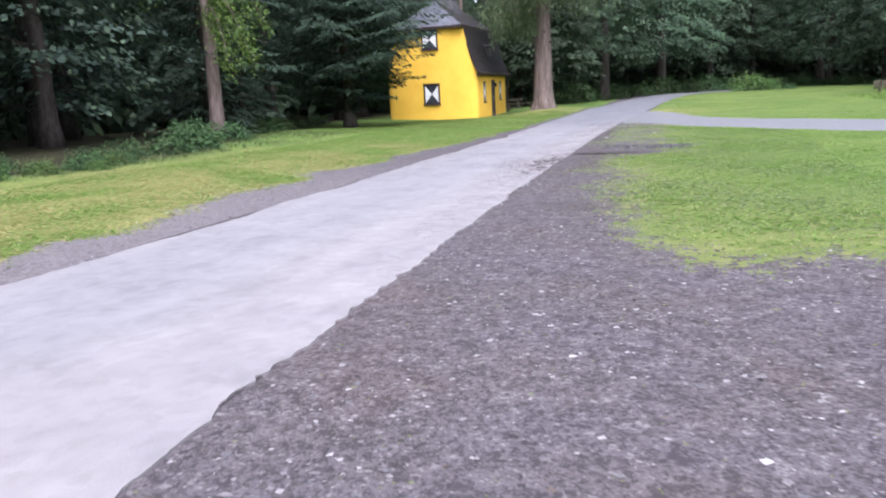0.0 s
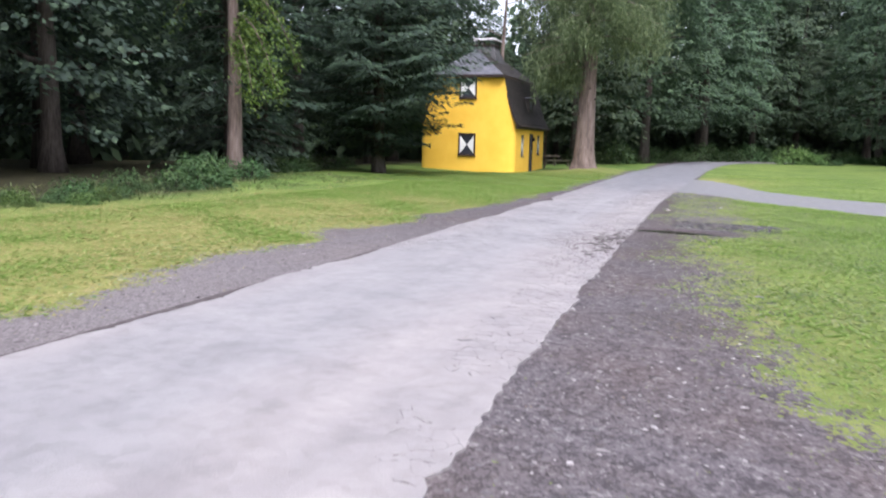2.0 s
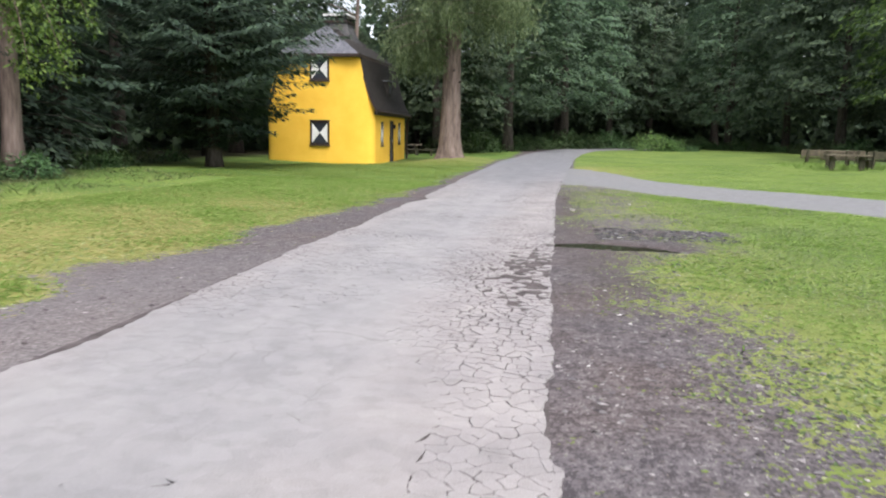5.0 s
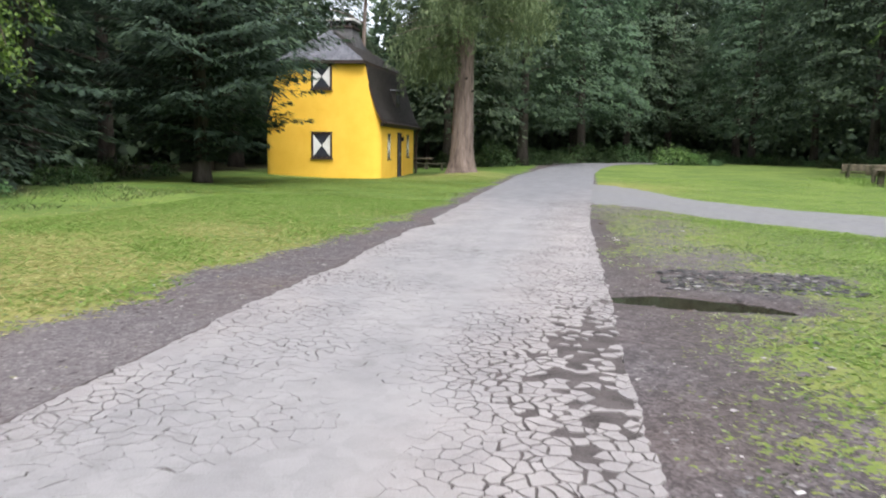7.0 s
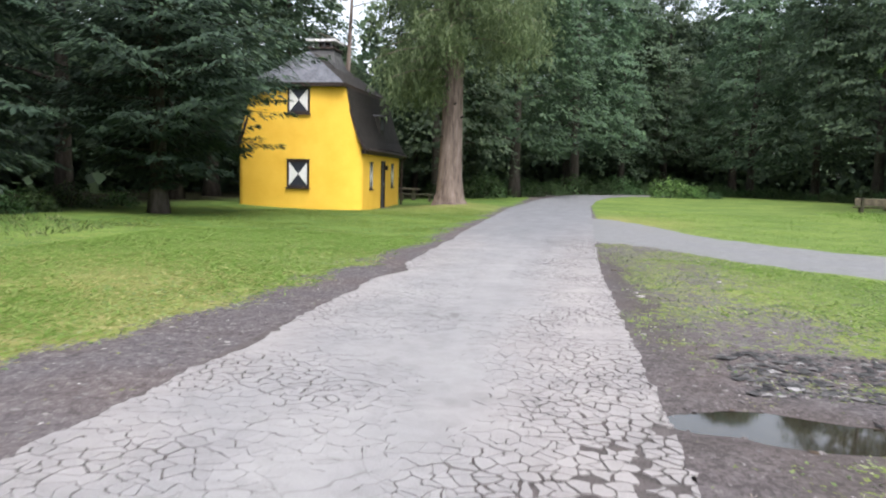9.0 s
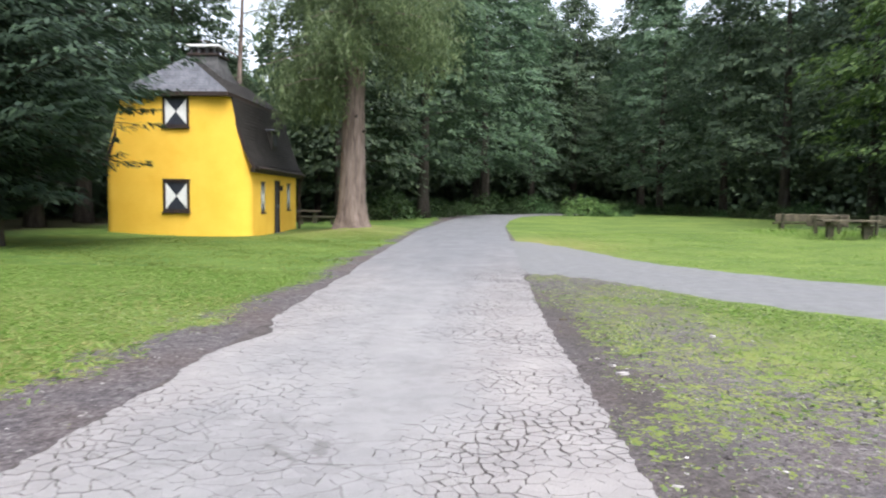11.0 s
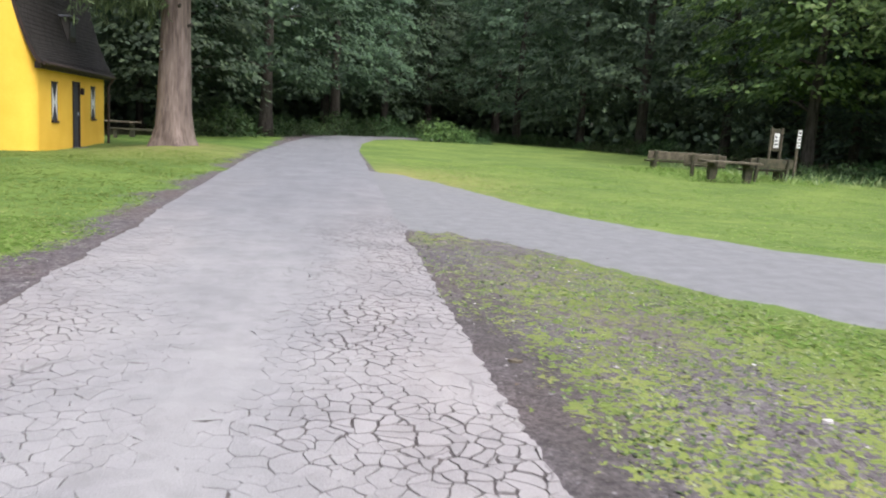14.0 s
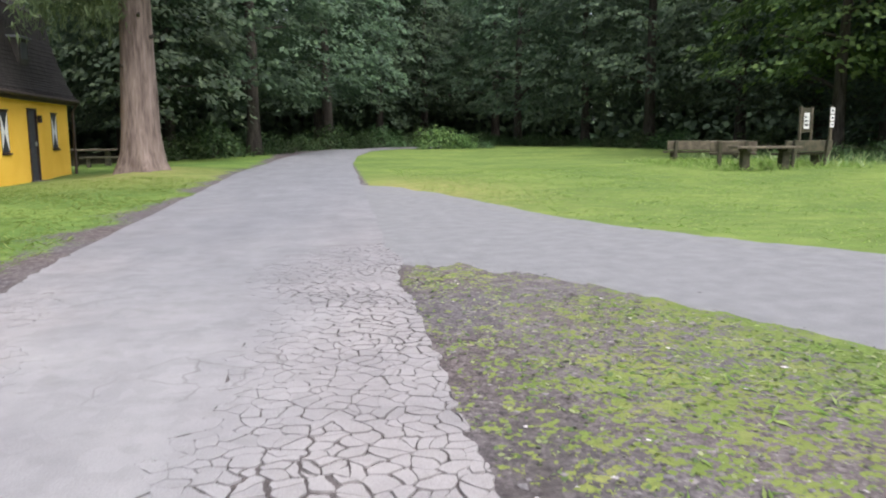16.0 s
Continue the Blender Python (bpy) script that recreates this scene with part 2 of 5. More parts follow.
M = {
    "plaster": mat("yellow_plaster", (0.8, 0.475, 0.055), (0.88, 0.558, 0.08), 1.2, 0.9, 0.25, 30, spec=0.2),
    "slate": mat("grey_slate", (0.07, 0.075, 0.09), (0.17, 0.175, 0.2), 3, 0.55, 0.4, 25, random_tint=0.25),
    "shingle": mat("dark_shingle", (0.018, 0.016, 0.015), (0.05, 0.045, 0.042), 3, 0.8, 0.5, 25, spec=0.25, random_tint=0.35),
    "trim": mat("dark_brown_wood", (0.022, 0.014, 0.012), (0.05, 0.032, 0.026), 6, 0.6, 0.3, 40),
    "white": mat("white_paint", (0.68, 0.68, 0.67), (0.8, 0.8, 0.79), 5, 0.6, 0.1, 40),
    "black": mat("blue_black_paint", (0.018, 0.022, 0.032), (0.035, 0.04, 0.055), 5, 0.5, 0.1, 40),
    "door": mat("dark_grey_door", (0.03, 0.034, 0.042), (0.06, 0.064, 0.075), 4, 0.6, 0.2, 40),
    "stone": mat("chimney_render", (0.045, 0.045, 0.048), (0.12, 0.12, 0.122), 3, 0.9, 0.4, 30),
    "capstone": mat("pale_cap_stone", (0.6, 0.6, 0.6), (0.8, 0.8, 0.8), 4, 0.8, 0.2, 30),
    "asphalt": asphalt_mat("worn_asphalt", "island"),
    "plate": asphalt_mat("asphalt_plate", "object"),
    "subbase": mat("crack_dirt", (0.05, 0.044, 0.043), (0.125, 0.11, 0.108), 5, 0.95, 0.8, 90, spec=0.2),
    "sideroad": mat("grey_gravel_lane", (0.147, 0.149, 0.154), (0.196, 0.198, 0.203), 4.5, 0.9, 0.6, 70, spec=0.25, depth=0.008),
    "timber": mat("weathered_timber", (0.06, 0.05, 0.036), (0.16, 0.135, 0.095), 5, 0.85, 0.5, 30),
    "mossy": mat("mossy_timber", (0.03, 0.032, 0.02), (0.09, 0.08, 0.05), 5, 0.9, 0.5, 30),
    "bark": mat("grey_brown_bark", (0.085, 0.063, 0.054), (0.25, 0.196, 0.172), 4, 0.95, 0.8, 14, spec=0.15, depth=0.04, stretch=0.16),
    "bark_dark": mat("dark_bark", (0.03, 0.026, 0.022), (0.09, 0.078, 0.068), 4, 0.95, 0.8, 16, spec=0.15, depth=0.04, stretch=0.2),
    "pebble": stone_mat("pebbles", ((0.045, 0.04, 0.042), (0.1, 0.086, 0.084), (0.125, 0.118, 0.124), (0.19, 0.175, 0.175), (0.36, 0.34, 0.335))),
    "pale": mat("pale_pebbles", (0.35, 0.33, 0.33), (0.55, 0.53, 0.52), 9, 0.85, 0.2, 60, spec=0.3),
    "darkstone": stone_mat("dark_stones", ((0.025, 0.025, 0.027), (0.05, 0.05, 0.05), (0.08, 0.078, 0.08), (0.13, 0.125, 0.125), (0.3, 0.29, 0.29))),
    "water": mat("puddle_water", (0.02, 0.017, 0.012), (0.035, 0.03, 0.02), 3, 0.04, 0.02, 6, spec=0.5, depth=0.002),
    "paper": mat("pale_litter", (0.65, 0.65, 0.63), (0.8, 0.8, 0.79), 9, 0.7, 0.1, 60),
    "metal": mat("galvanised_metal", (0.3, 0.31, 0.32), (0.42, 0.43, 0.44), 8, 0.5, 0.1, 60, metal=0.6),
    "beech": leaf_mat("broad_leaves", (0.05, 0.08, 0.052), (0.075, 0.12, 0.066), (0.115, 0.17, 0.084), 0.4, 0.65),
    "spruce": leaf_mat("needles_and_shaded_leaves", (0.03, 0.051, 0.038), (0.046, 0.077, 0.05), (0.082, 0.127, 0.072), 0.34, 0.65),
    "larch": leaf_mat("larch_needles", (0.08, 0.108, 0.05), (0.125, 0.16, 0.074), (0.19, 0.23, 0.11), 0.45),
    "bright": leaf_mat("bright_leaves", (0.05, 0.1, 0.02), (0.1, 0.17, 0.03), (0.17, 0.24, 0.05), 0.4),
    "shrub": leaf_mat("shrub_leaves", (0.03, 0.06, 0.022), (0.055, 0.105, 0.036), (0.11, 0.17, 0.06), 0.3),
    "maple": leaf_mat("maple_leaves", (0.06, 0.11, 0.035), (0.11, 0.18, 0.05), (0.19, 0.27, 0.08), 0.4),
    "grass": leaf_mat("grass_blades", (0.136, 0.218, 0.043), (0.183, 0.275, 0.057), (0.295, 0.342, 0.124), 0.5, 0.7),
    "straw": leaf_mat("dry_grass", (0.25, 0.245, 0.085), (0.34, 0.32, 0.13), (0.46, 0.41, 0.21), 0.4, 0.75),
    "weed": leaf_mat("weed_leaves", (0.07, 0.112, 0.04), (0.14, 0.2, 0.068), (0.32, 0.35, 0.18), 0.35),
    "dead": leaf_mat("fallen_leaves", (0.07, 0.045, 0.025), (0.16, 0.12, 0.08), (0.4, 0.36, 0.3), 0.1),
}


# ---- building helpers ----
def link_mesh(name, verts, faces, material, parent=None, label="", smooth=False):
    me = bpy.data.meshes.new(name)
    verts, faces = np.asarray(verts, np.float32), list(faces)
    me.from_pydata(verts.tolist(), [], faces)
    me.materials.append(M[material])
    if smooth:
        me.polygons.foreach_set("use_smooth", [True] * len(me.polygons))
    me.update()
    ob = new(name, me)
    ob.parent = parent
    if label:
        ob["label"] = label
    return ob


def part(name, bm, material, parent=None, label="", smooth=False):
    me = bpy.data.meshes.new(name)
    bm.to_mesh(me)
    bm.free()
    me.materials.append(M[material])
    if smooth:
        me.polygons.foreach_set("use_smooth", [True] * len(me.polygons))
    ob = new(name, me)
    ob.parent = parent
    if label:
        ob["label"] = label
    return ob


def thing(name, m, label, category, group="", kind=""):
    ob = new(name)
    ob.matrix_basis = m
    ob.empty_display_size = 0.2
    return tagged(ob, label, category, group, kind)


def box(bm, x0, x1, y0, y1, z0, z1, bevel=0.0, m=None):
    r = bmesh.ops.create_cube(bm, size=1)
    vs = r["verts"]
    for v in vs:
        v.co = Vector(((x0 + x1) / 2 + v.co.x * (x1 - x0), (y0 + y1) / 2 + v.co.y * (y1 - y0), (z0 + z1) / 2 + v.co.z * (z1 - z0)))
    if m is not None:
        bmesh.ops.transform(bm, matrix=m, verts=vs)
    if bevel:
        es = list({e for v in vs for e in v.link_edges})
        bmesh.ops.bevel(bm, geom=es, offset=bevel, segments=2, affect="EDGES", profile=0.6)
    return bm


def boxed(*a, **k):
    return box(bmesh.new(), *a, **k)


def tube(verts, faces, pts, radii, n=10, rough=0.0, rng=None):
    """Adds a tapered tube along pts to the lists."""
    start = len(verts)
    for i, (p, r) in enumerate(zip(pts, radii)):
        p = Vector(p)
        d = (Vector(pts[min(i + 1, len(pts) - 1)]) - Vector(pts[max(i - 1, 0)])).normalized()
        u = d.cross(Vector((0, 1, 0.01))).normalized()
        w = d.cross(u)
        for k in range(n):
            a = 2 * math.pi * k / n
            rr = r * (1 + (rng.uniform(-rough, rough) if rng else 0))
            verts.append(tuple(p + u * rr * math.cos(a) + w * rr * math.sin(a)))
    for i in range(len(pts) - 1):
        for k in range(n):
            a, b = start + i * n + k, start + i * n + (k + 1) % n
            faces.append((a, b, b + n, a + n))
    faces.append(tuple(start + k for k in range(n))[::-1])
    faces.append(tuple(start + (len(pts) - 1) * n + k for k in range(n)))


def unit(v):
    return v / np.maximum(np.linalg.norm(v, axis=1, keepdims=True), 1e-6)


def leaves(name, P, D, N, L, W, material, parent=None, label=""):
    """One mesh of many small pointed leaves: base, direction, normal, length and width of each."""
    D = unit(D)
    S = unit(np.cross(D, N))
    L, W = np.asarray(L).reshape(-1, 1), np.asarray(W).reshape(-1, 1)
    n = len(P)
    V = np.empty((n, 4, 3), np.float32)
    V[:, 0], V[:, 2] = P, P + D * L
    V[:, 1], V[:, 3] = P + D * L * 0.45 + S * W / 2, P + D * L * 0.45 - S * W / 2
    V[:, 2, 2] -= L[:, 0] * 0.12
    me = bpy.data.meshes.new(name)
    me.vertices.add(4 * n)
    me.vertices.foreach_set("co", V.ravel())
    me.loops.add(4 * n)
    me.loops.foreach_set("vertex_index", np.arange(4 * n, dtype=np.int32))
    me.polygons.add(n)
    me.polygons.foreach_set("loop_start", np.arange(0, 4 * n, 4, dtype=np.int32))
    me.polygons.foreach_set("loop_total", np.full(n, 4, np.int32))
    me.materials.append(M[material])
    me.update(calc_edges=True)
    ob = new(name, me)
    ob.parent = parent
    if label:
        ob["label"] = label
    return ob


def smooth01(a, b, v):
    t = np.clip((v - a) / (b - a), 0, 1)
    return t * t * (3 - 2 * t)


def ease(a, b, v):
    t = min(1.0, max(0.0, (v - a) / (b - a)))
    return t * t * (3 - 2 * t)


def fnoise(x, y, s, seed=0):
    return noise.noise(Vector((x * s + seed * 7.3, y * s - seed * 3.1, seed * 1.7)))


# ---- plan: the lanes and the ground ----
LEFT_Y = [-60, 0, 7, 12, 16, 20, 24, 30, 36, 42, 55, 66, 76, 86, 94, 102]
LEFT_X = [-5.6, -5.7, -5.82, -5.83, -5.92, -5.97, -6.02, -6.23, -6.43, -6.6, -6.84, -6.62, -5.6, -3.0, 1.5, 9.0]
RIGHT_Y = [-60, 0, 3, 7, 10, 14, 18, 22, 25, 28, 31, 40, 60, 70, 78, 85, 91]
RIGHT_X = [-2.0, -2.0, -2.25, -2.45, -2.55, -2.72, -2.81, -2.91, -2.99, -2.99, -2.96, -2.9, -2.7, -2.2, -1.0, 2.0, 9.0]


def road_left(y):
    return np.interp(y, LEFT_Y, LEFT_X)


def road_right(y):
    return np.interp(y, RIGHT_Y, RIGHT_X)


def ground_z(x, y):
    """Height of the ground sheet beside the lanes."""
    z = -0.014
    z += 0.32 * math.exp(-(((x + 9.2) / 1.9) ** 2 + ((y - 50.5) / 4.0) ** 2)) - 0.13 * math.exp(-(((x + 14.5) / 3.5) ** 2 + ((y - 48.5) / 5.5) ** 2))
    z += 0.12 * float(smooth01(4, 14, x)) * float(smooth01(34, 50, y))
    z += 0.3 * float(smooth01(60, 85, y))
    z += 0.25 * float(smooth01(-13, -20, x)) * float(smooth01(38, 28, y))
    far = min(1.0, max(0.0, min(abs(x + 4.4) - 2.2, 3.0) / 3.0))
    z += far * (0.05 * fnoise(x, y, 0.25, 1) + 0.02 * fnoise(x, y, 0.9, 2))
    px, py = (x + 1.95) / 0.98, (y - 17.65) / 0.34
    py += 0.5 * fnoise(x, y, 1.6, 35) + 0.35 * px + 0.5 * ease(0.0, 1.0, px)
    z -= 0.06 * math.exp(-(px * px + py * py * (1 + 1.6 * ease(-0.2, 1.0, px))) ** 2) * (1 + 0.5 * fnoise(x, y, 3.0, 3))
    return z


def axis(stops):
    out = [stops[0][0]]
    for (a, step), (b, _) in zip(stops, stops[1:]):
        n = max(1, round((b - a) / step))
        out += [a + (b - a) * (i + 1) / n for i in range(n)]
    return out


GX = axis([(-900, 150), (-150, 20), (-50, 4), (-20, 0.6), (-8.4, 0.2), (2.2, 0.5), (8, 2), (40, 15), (160, 150), (900, 1)])
GY = axis([(-900, 150), (-150, 25), (-25, 2), (1, 0.2), (16.8, 0.08), (18.6, 0.2), (32, 0.6), (70, 2), (120, 15), (240, 150), (900, 1)])
gv = [(x, y, ground_z(x, y)) for y in GY for x in GX]
nx = len(GX)
gf = [(j * nx + i, j * nx + i + 1, (j + 1) * nx + i + 1, (j + 1) * nx + i) for j in range(len(GY) - 1) for i in range(nx - 1)]


def grass_share(x, y):
    """How much of the ground is grown over, 0 gravel to 1 lawn, and how dry the grass is."""
    rl, rr = road_left(y), road_right(y)
    if x < (rl + rr) / 2:
        edge = np.interp(y, [0, 7, 11, 15, 19, 24, 30, 36, 60], [-6.6, -6.9, -7.3, -7.45, -7.1, -6.8, -6.62, -6.85, -7.1])
        d = edge - x
        g = float(smooth01(-0.45, 0.6, d + 0.55 * fnoise(x, y, 0.7, 4) + 0.3 * fnoise(x, y, 2.0, 23)))
        dry = float(smooth01(9.5, 2.5, d)) * float(smooth01(34, 14, y))
        dry = max(dry, math.exp(-(((x + 9.5) / 3) ** 2 + ((y - 49) / 5) ** 2)) * 0.85)
    else:
        edge = np.interp(y, [5, 7, 9, 12.8, 16, 20, 24, 28, 31, 40], [1.5, -0.5, -1.25, -1.7, -2.1, -2.45, -2.75, -2.85, -2.93, -2.85])
        d = x - edge
        d = min(d, (y - 6.1 + 0.5 * fnoise(x, y, 0.8, 26)) * 0.55)
        g = float(smooth01(-0.6, 1.6, d + 0.8 * fnoise(x, y, 0.6, 5) + 0.45 * fnoise(x, y, 1.7, 25)))
        if y > 19:
            g = min(max(g, 0.5 * float(smooth01(-0.08, 0.22, d + 0.25 * fnoise(x, y, 1.2, 6)))), 0.36 + 0.64 * float(smooth01(1.0, 3.4, d)) + 0.3 * fnoise(x, y, 0.7, 21))
        if 32 < y:
            g = float(smooth01(0.0, 0.35, d))
        g -= 0.7 * math.exp(-(((x + 1.2) / 0.9) ** 2 + ((y - 19.1) / 0.5) ** 2))
        g -= 0.8 * math.exp(-(((x + 1.7) / 1.6) ** 2 + ((y - 17.7) / 0.75) ** 2))
        dry = 0.8 * math.exp(-(((x + 1.6) / 2.2) ** 2 + ((y - 42) / 5) ** 2)) + 0.15 + (0.35 * float(smooth01(3.5, 1.0, d)) if y < 31.5 else 0)
    return max(0.0, min(1.0, g)), max(0.0, min(1.0, dry))


ground = link_mesh("ground", gv, gf, "asphalt", smooth=True)
tagged(ground, "grass lawn running into bare grey gravel", "ground", kind="structure")
for mask in ("grown", "dry", "pale", "woods", "damp"):
    ground.data.attributes.new(mask, "FLOAT", "POINT")
ground.data.attributes["pale"].data.foreach_set("value", [max(ease(-3, -5, x) * ease(20, 9, y), 0.25 * ease(-2.8, -2.2, x) * ease(18.5, 21, y)) for x, y, _ in gv])
shares = [grass_share(x, y) for x, y, _ in gv]
ground.data.attributes["grown"].data.foreach_set("value", [s[0] for s in shares])
ground.data.attributes["dry"].data.foreach_set("value", [s[1] for s in shares])


def damp(x, y):
    """Dark trodden soil along the lane's edge and round the puddle."""
    d = x - road_right(y)
    strip = math.exp(-(((d - 0.28) / 0.3) ** 2)) * float(smooth01(17, 20, y)) * float(smooth01(29, 26, y))
    round_ = math.exp(-(((x + 2.0) / 1.3) ** 2 + ((y - 17.4) / 0.8) ** 2)) + 0.8 * math.exp(-(((x + 1.6) / 0.6) ** 2 + ((y - 9.7) / 0.5) ** 2))
    round_ += 0.8 * math.exp(-(((x + 2.1) / 0.65) ** 2 + ((y - 15.0) / 1.7) ** 2))
    return max(0.0, min(1.0, (strip + round_) * (0.8 + 0.8 * fnoise(x, y, 1.6, 24))))


ground.data.attributes["damp"].data.foreach_set("value", [damp(x, y) for x, y, _ in gv])


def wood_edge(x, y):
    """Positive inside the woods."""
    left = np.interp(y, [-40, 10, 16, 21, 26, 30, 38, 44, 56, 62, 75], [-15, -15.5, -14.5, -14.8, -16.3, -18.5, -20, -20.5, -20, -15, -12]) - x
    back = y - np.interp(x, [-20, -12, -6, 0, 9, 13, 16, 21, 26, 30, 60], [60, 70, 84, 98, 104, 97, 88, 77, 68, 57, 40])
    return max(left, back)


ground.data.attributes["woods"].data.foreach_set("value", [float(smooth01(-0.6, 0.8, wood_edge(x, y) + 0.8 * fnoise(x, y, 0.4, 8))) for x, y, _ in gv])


def ground_material():
    m = bpy.data.materials.new("gravel_and_lawn")
    m.use_nodes = True
    n, l = m.node_tree.nodes, m.node_tree.links
    p = n["Principled BSDF"]
    tc = n.new("ShaderNodeTexCoord")

    def tex(scale, detail=5):
        q = n.new("ShaderNodeTexNoise")
        q.inputs["Scale"].default_value, q.inputs["Detail"].default_value = scale, detail
        l.new(tc.outputs["Object"], q.inputs["Vector"])
        return q.outputs[0]

    def ramp(src, *stops):
        r = n.new("ShaderNodeValToRGB")
        e = r.color_ramp.elements
        e[0].position, e[0].color = stops[0][0], (*stops[0][1], 1)
        e[1].position, e[1].color = stops[-1][0], (*stops[-1][1], 1)
        for pos, col in stops[1:-1]:
            k = e.new(pos)
            k.color = (*col, 1)
        l.new(src, r.inputs[0])
        return r.outputs[0]

    def mix(f, a, b):
        q = n.new("ShaderNodeMix")
        q.data_type = "RGBA"
        l.new(f, q.inputs[0])
        l.new(a, q.inputs[6])
        l.new(b, q.inputs[7])
        return q.outputs[2]

    def math_(op, a, b):
        q = n.new("ShaderNodeMath")
        q.operation = op
        for i, v in enumerate((a, b)):
            if isinstance(v, (int, float)):
                q.inputs[i].default_value = v
            else:
                l.new(v, q.inputs[i])
        return q.outputs[0]

    def attribute(name):
        q = n.new("ShaderNodeAttribute")
        q.attribute_name = name
        return q.outputs["Fac"]

    def stones(scale, seed):
        bend = n.new("ShaderNodeVectorMath")
        bend.operation = "MULTIPLY_ADD"
        warp = n.new("ShaderNodeTexNoise")
        warp.inputs["Scale"].default_value = scale * 0.6
        l.new(tc.outputs["Object"], warp.inputs["Vector"])
        l.new(warp.outputs["Color"], bend.inputs[0])
        bend.inputs[1].default_value = (0.6 / scale, 0.6 / scale, 0)
        l.new(tc.outputs["Object"], bend.inputs[2])
        q = n.new("ShaderNodeTexVoronoi")
        q.inputs["Scale"].default_value = scale
        l.new(bend.outputs[0], q.inputs["Vector"])
        sep = n.new("ShaderNodeSeparateColor")
        l.new(q.outputs["Color"], sep.inputs[0])
        return sep.outputs[seed], q.outputs["Distance"]

    small, gap = stones(75, 0)
    large, lift = stones(32, 1)
    clods = tex(6.5, 6)
    grit = math_("ADD", math_("ADD", math_("MULTIPLY", small, 0.2), math_("MULTIPLY", math_("MULTIPLY", large, large), 0.16)),
                 math_("ADD", math_("MULTIPLY", clods, 0.42), math_("MULTIPLY", tex(22, 4), 0.34)))
    grit = math_("SUBTRACT", grit, math_("MULTIPLY", gap, 0.1))
    gravel = mix(ramp(tex(0.7), (0.4, (0, 0, 0)), (0.65, (1, 1, 1))),
                 ramp(grit, (0.38, (0.055, 0.049, 0.053)), (0.5, (0.105, 0.095, 0.1)), (0.62, (0.14, 0.127, 0.131)), (0.72, (0.23, 0.215, 0.215))),
                 ramp(grit, (0.38, (0.058, 0.047, 0.046)), (0.51, (0.108, 0.09, 0.089)), (0.62, (0.14, 0.12, 0.118)), (0.72, (0.22, 0.2, 0.195))))
    gravel = mix(math_("MULTIPLY", attribute("pale"), 0.7), gravel, ramp(tex(42), (0.35, (0.11, 0.1, 0.1)), (0.55, (0.2, 0.185, 0.185)), (0.75, (0.33, 0.31, 0.31))))
    gravel = mix(math_("MULTIPLY", attribute("damp"), 0.75), gravel, ramp(tex(30), (0.35, (0.035, 0.03, 0.028)), (0.7, (0.09, 0.078, 0.072))))
    lush = ramp(tex(2.2), (0.35, (0.09, 0.148, 0.031)), (0.55, (0.12, 0.186, 0.039)), (0.72, (0.158, 0.222, 0.051)))
    straw = ramp(tex(3.0), (0.35, (0.15, 0.175, 0.045)), (0.55, (0.22, 0.215, 0.07)), (0.72, (0.29, 0.25, 0.115)))
    patch = n.new("ShaderNodeMix")
    patch.data_type, patch.blend_type = "RGBA", "MULTIPLY"
    patch.inputs[0].default_value = 1.0
    l.new(lush, patch.inputs[6])
    l.new(ramp(tex(0.3), (0.36, (0.62, 0.74, 0.7)), (0.64, (1.12, 1.08, 1.1))), patch.inputs[7])
    lush = patch.outputs[2]
    lawn = mix(math_("MULTIPLY", attribute("dry"), math_("ADD", tex(1.3), 0.45)), lush, straw)
    speck = math_("GREATER_THAN", math_("ADD", math_("MULTIPLY", tex(5), 0.4), math_("MULTIPLY", tex(26), 0.6)), math_("SUBTRACT", 0.66, math_("MULTIPLY", attribute("grown"), 0.34)))
    near = mix(speck, gravel, lawn)
    # inside the woods the ground colour drops to a near-black brown
    woods_floor = ramp(tex(4), (0.35, (0.014, 0.012, 0.007)), (0.7, (0.05, 0.05, 0.02)))
    l.new(mix(attribute("woods"), near, woods_floor), p.inputs["Base Color"])
    p.inputs["Roughness"].default_value, p.inputs["Specular IOR Level"].default_value = 0.92, 0.2
    b = n.new("ShaderNodeBump")
    b.inputs["Strength"].default_value, b.inputs["Distance"].default_value = 0.7, 0.014
    l.new(math_("ADD", math_("ADD", tex(45), math_("MULTIPLY", tex(12), 0.9)), math_("MULTIPLY", lift, -0.5)), b.inputs["Height"])
    l.new(b.outputs[0], p.inputs["Normal"])
    return m


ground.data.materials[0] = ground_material()


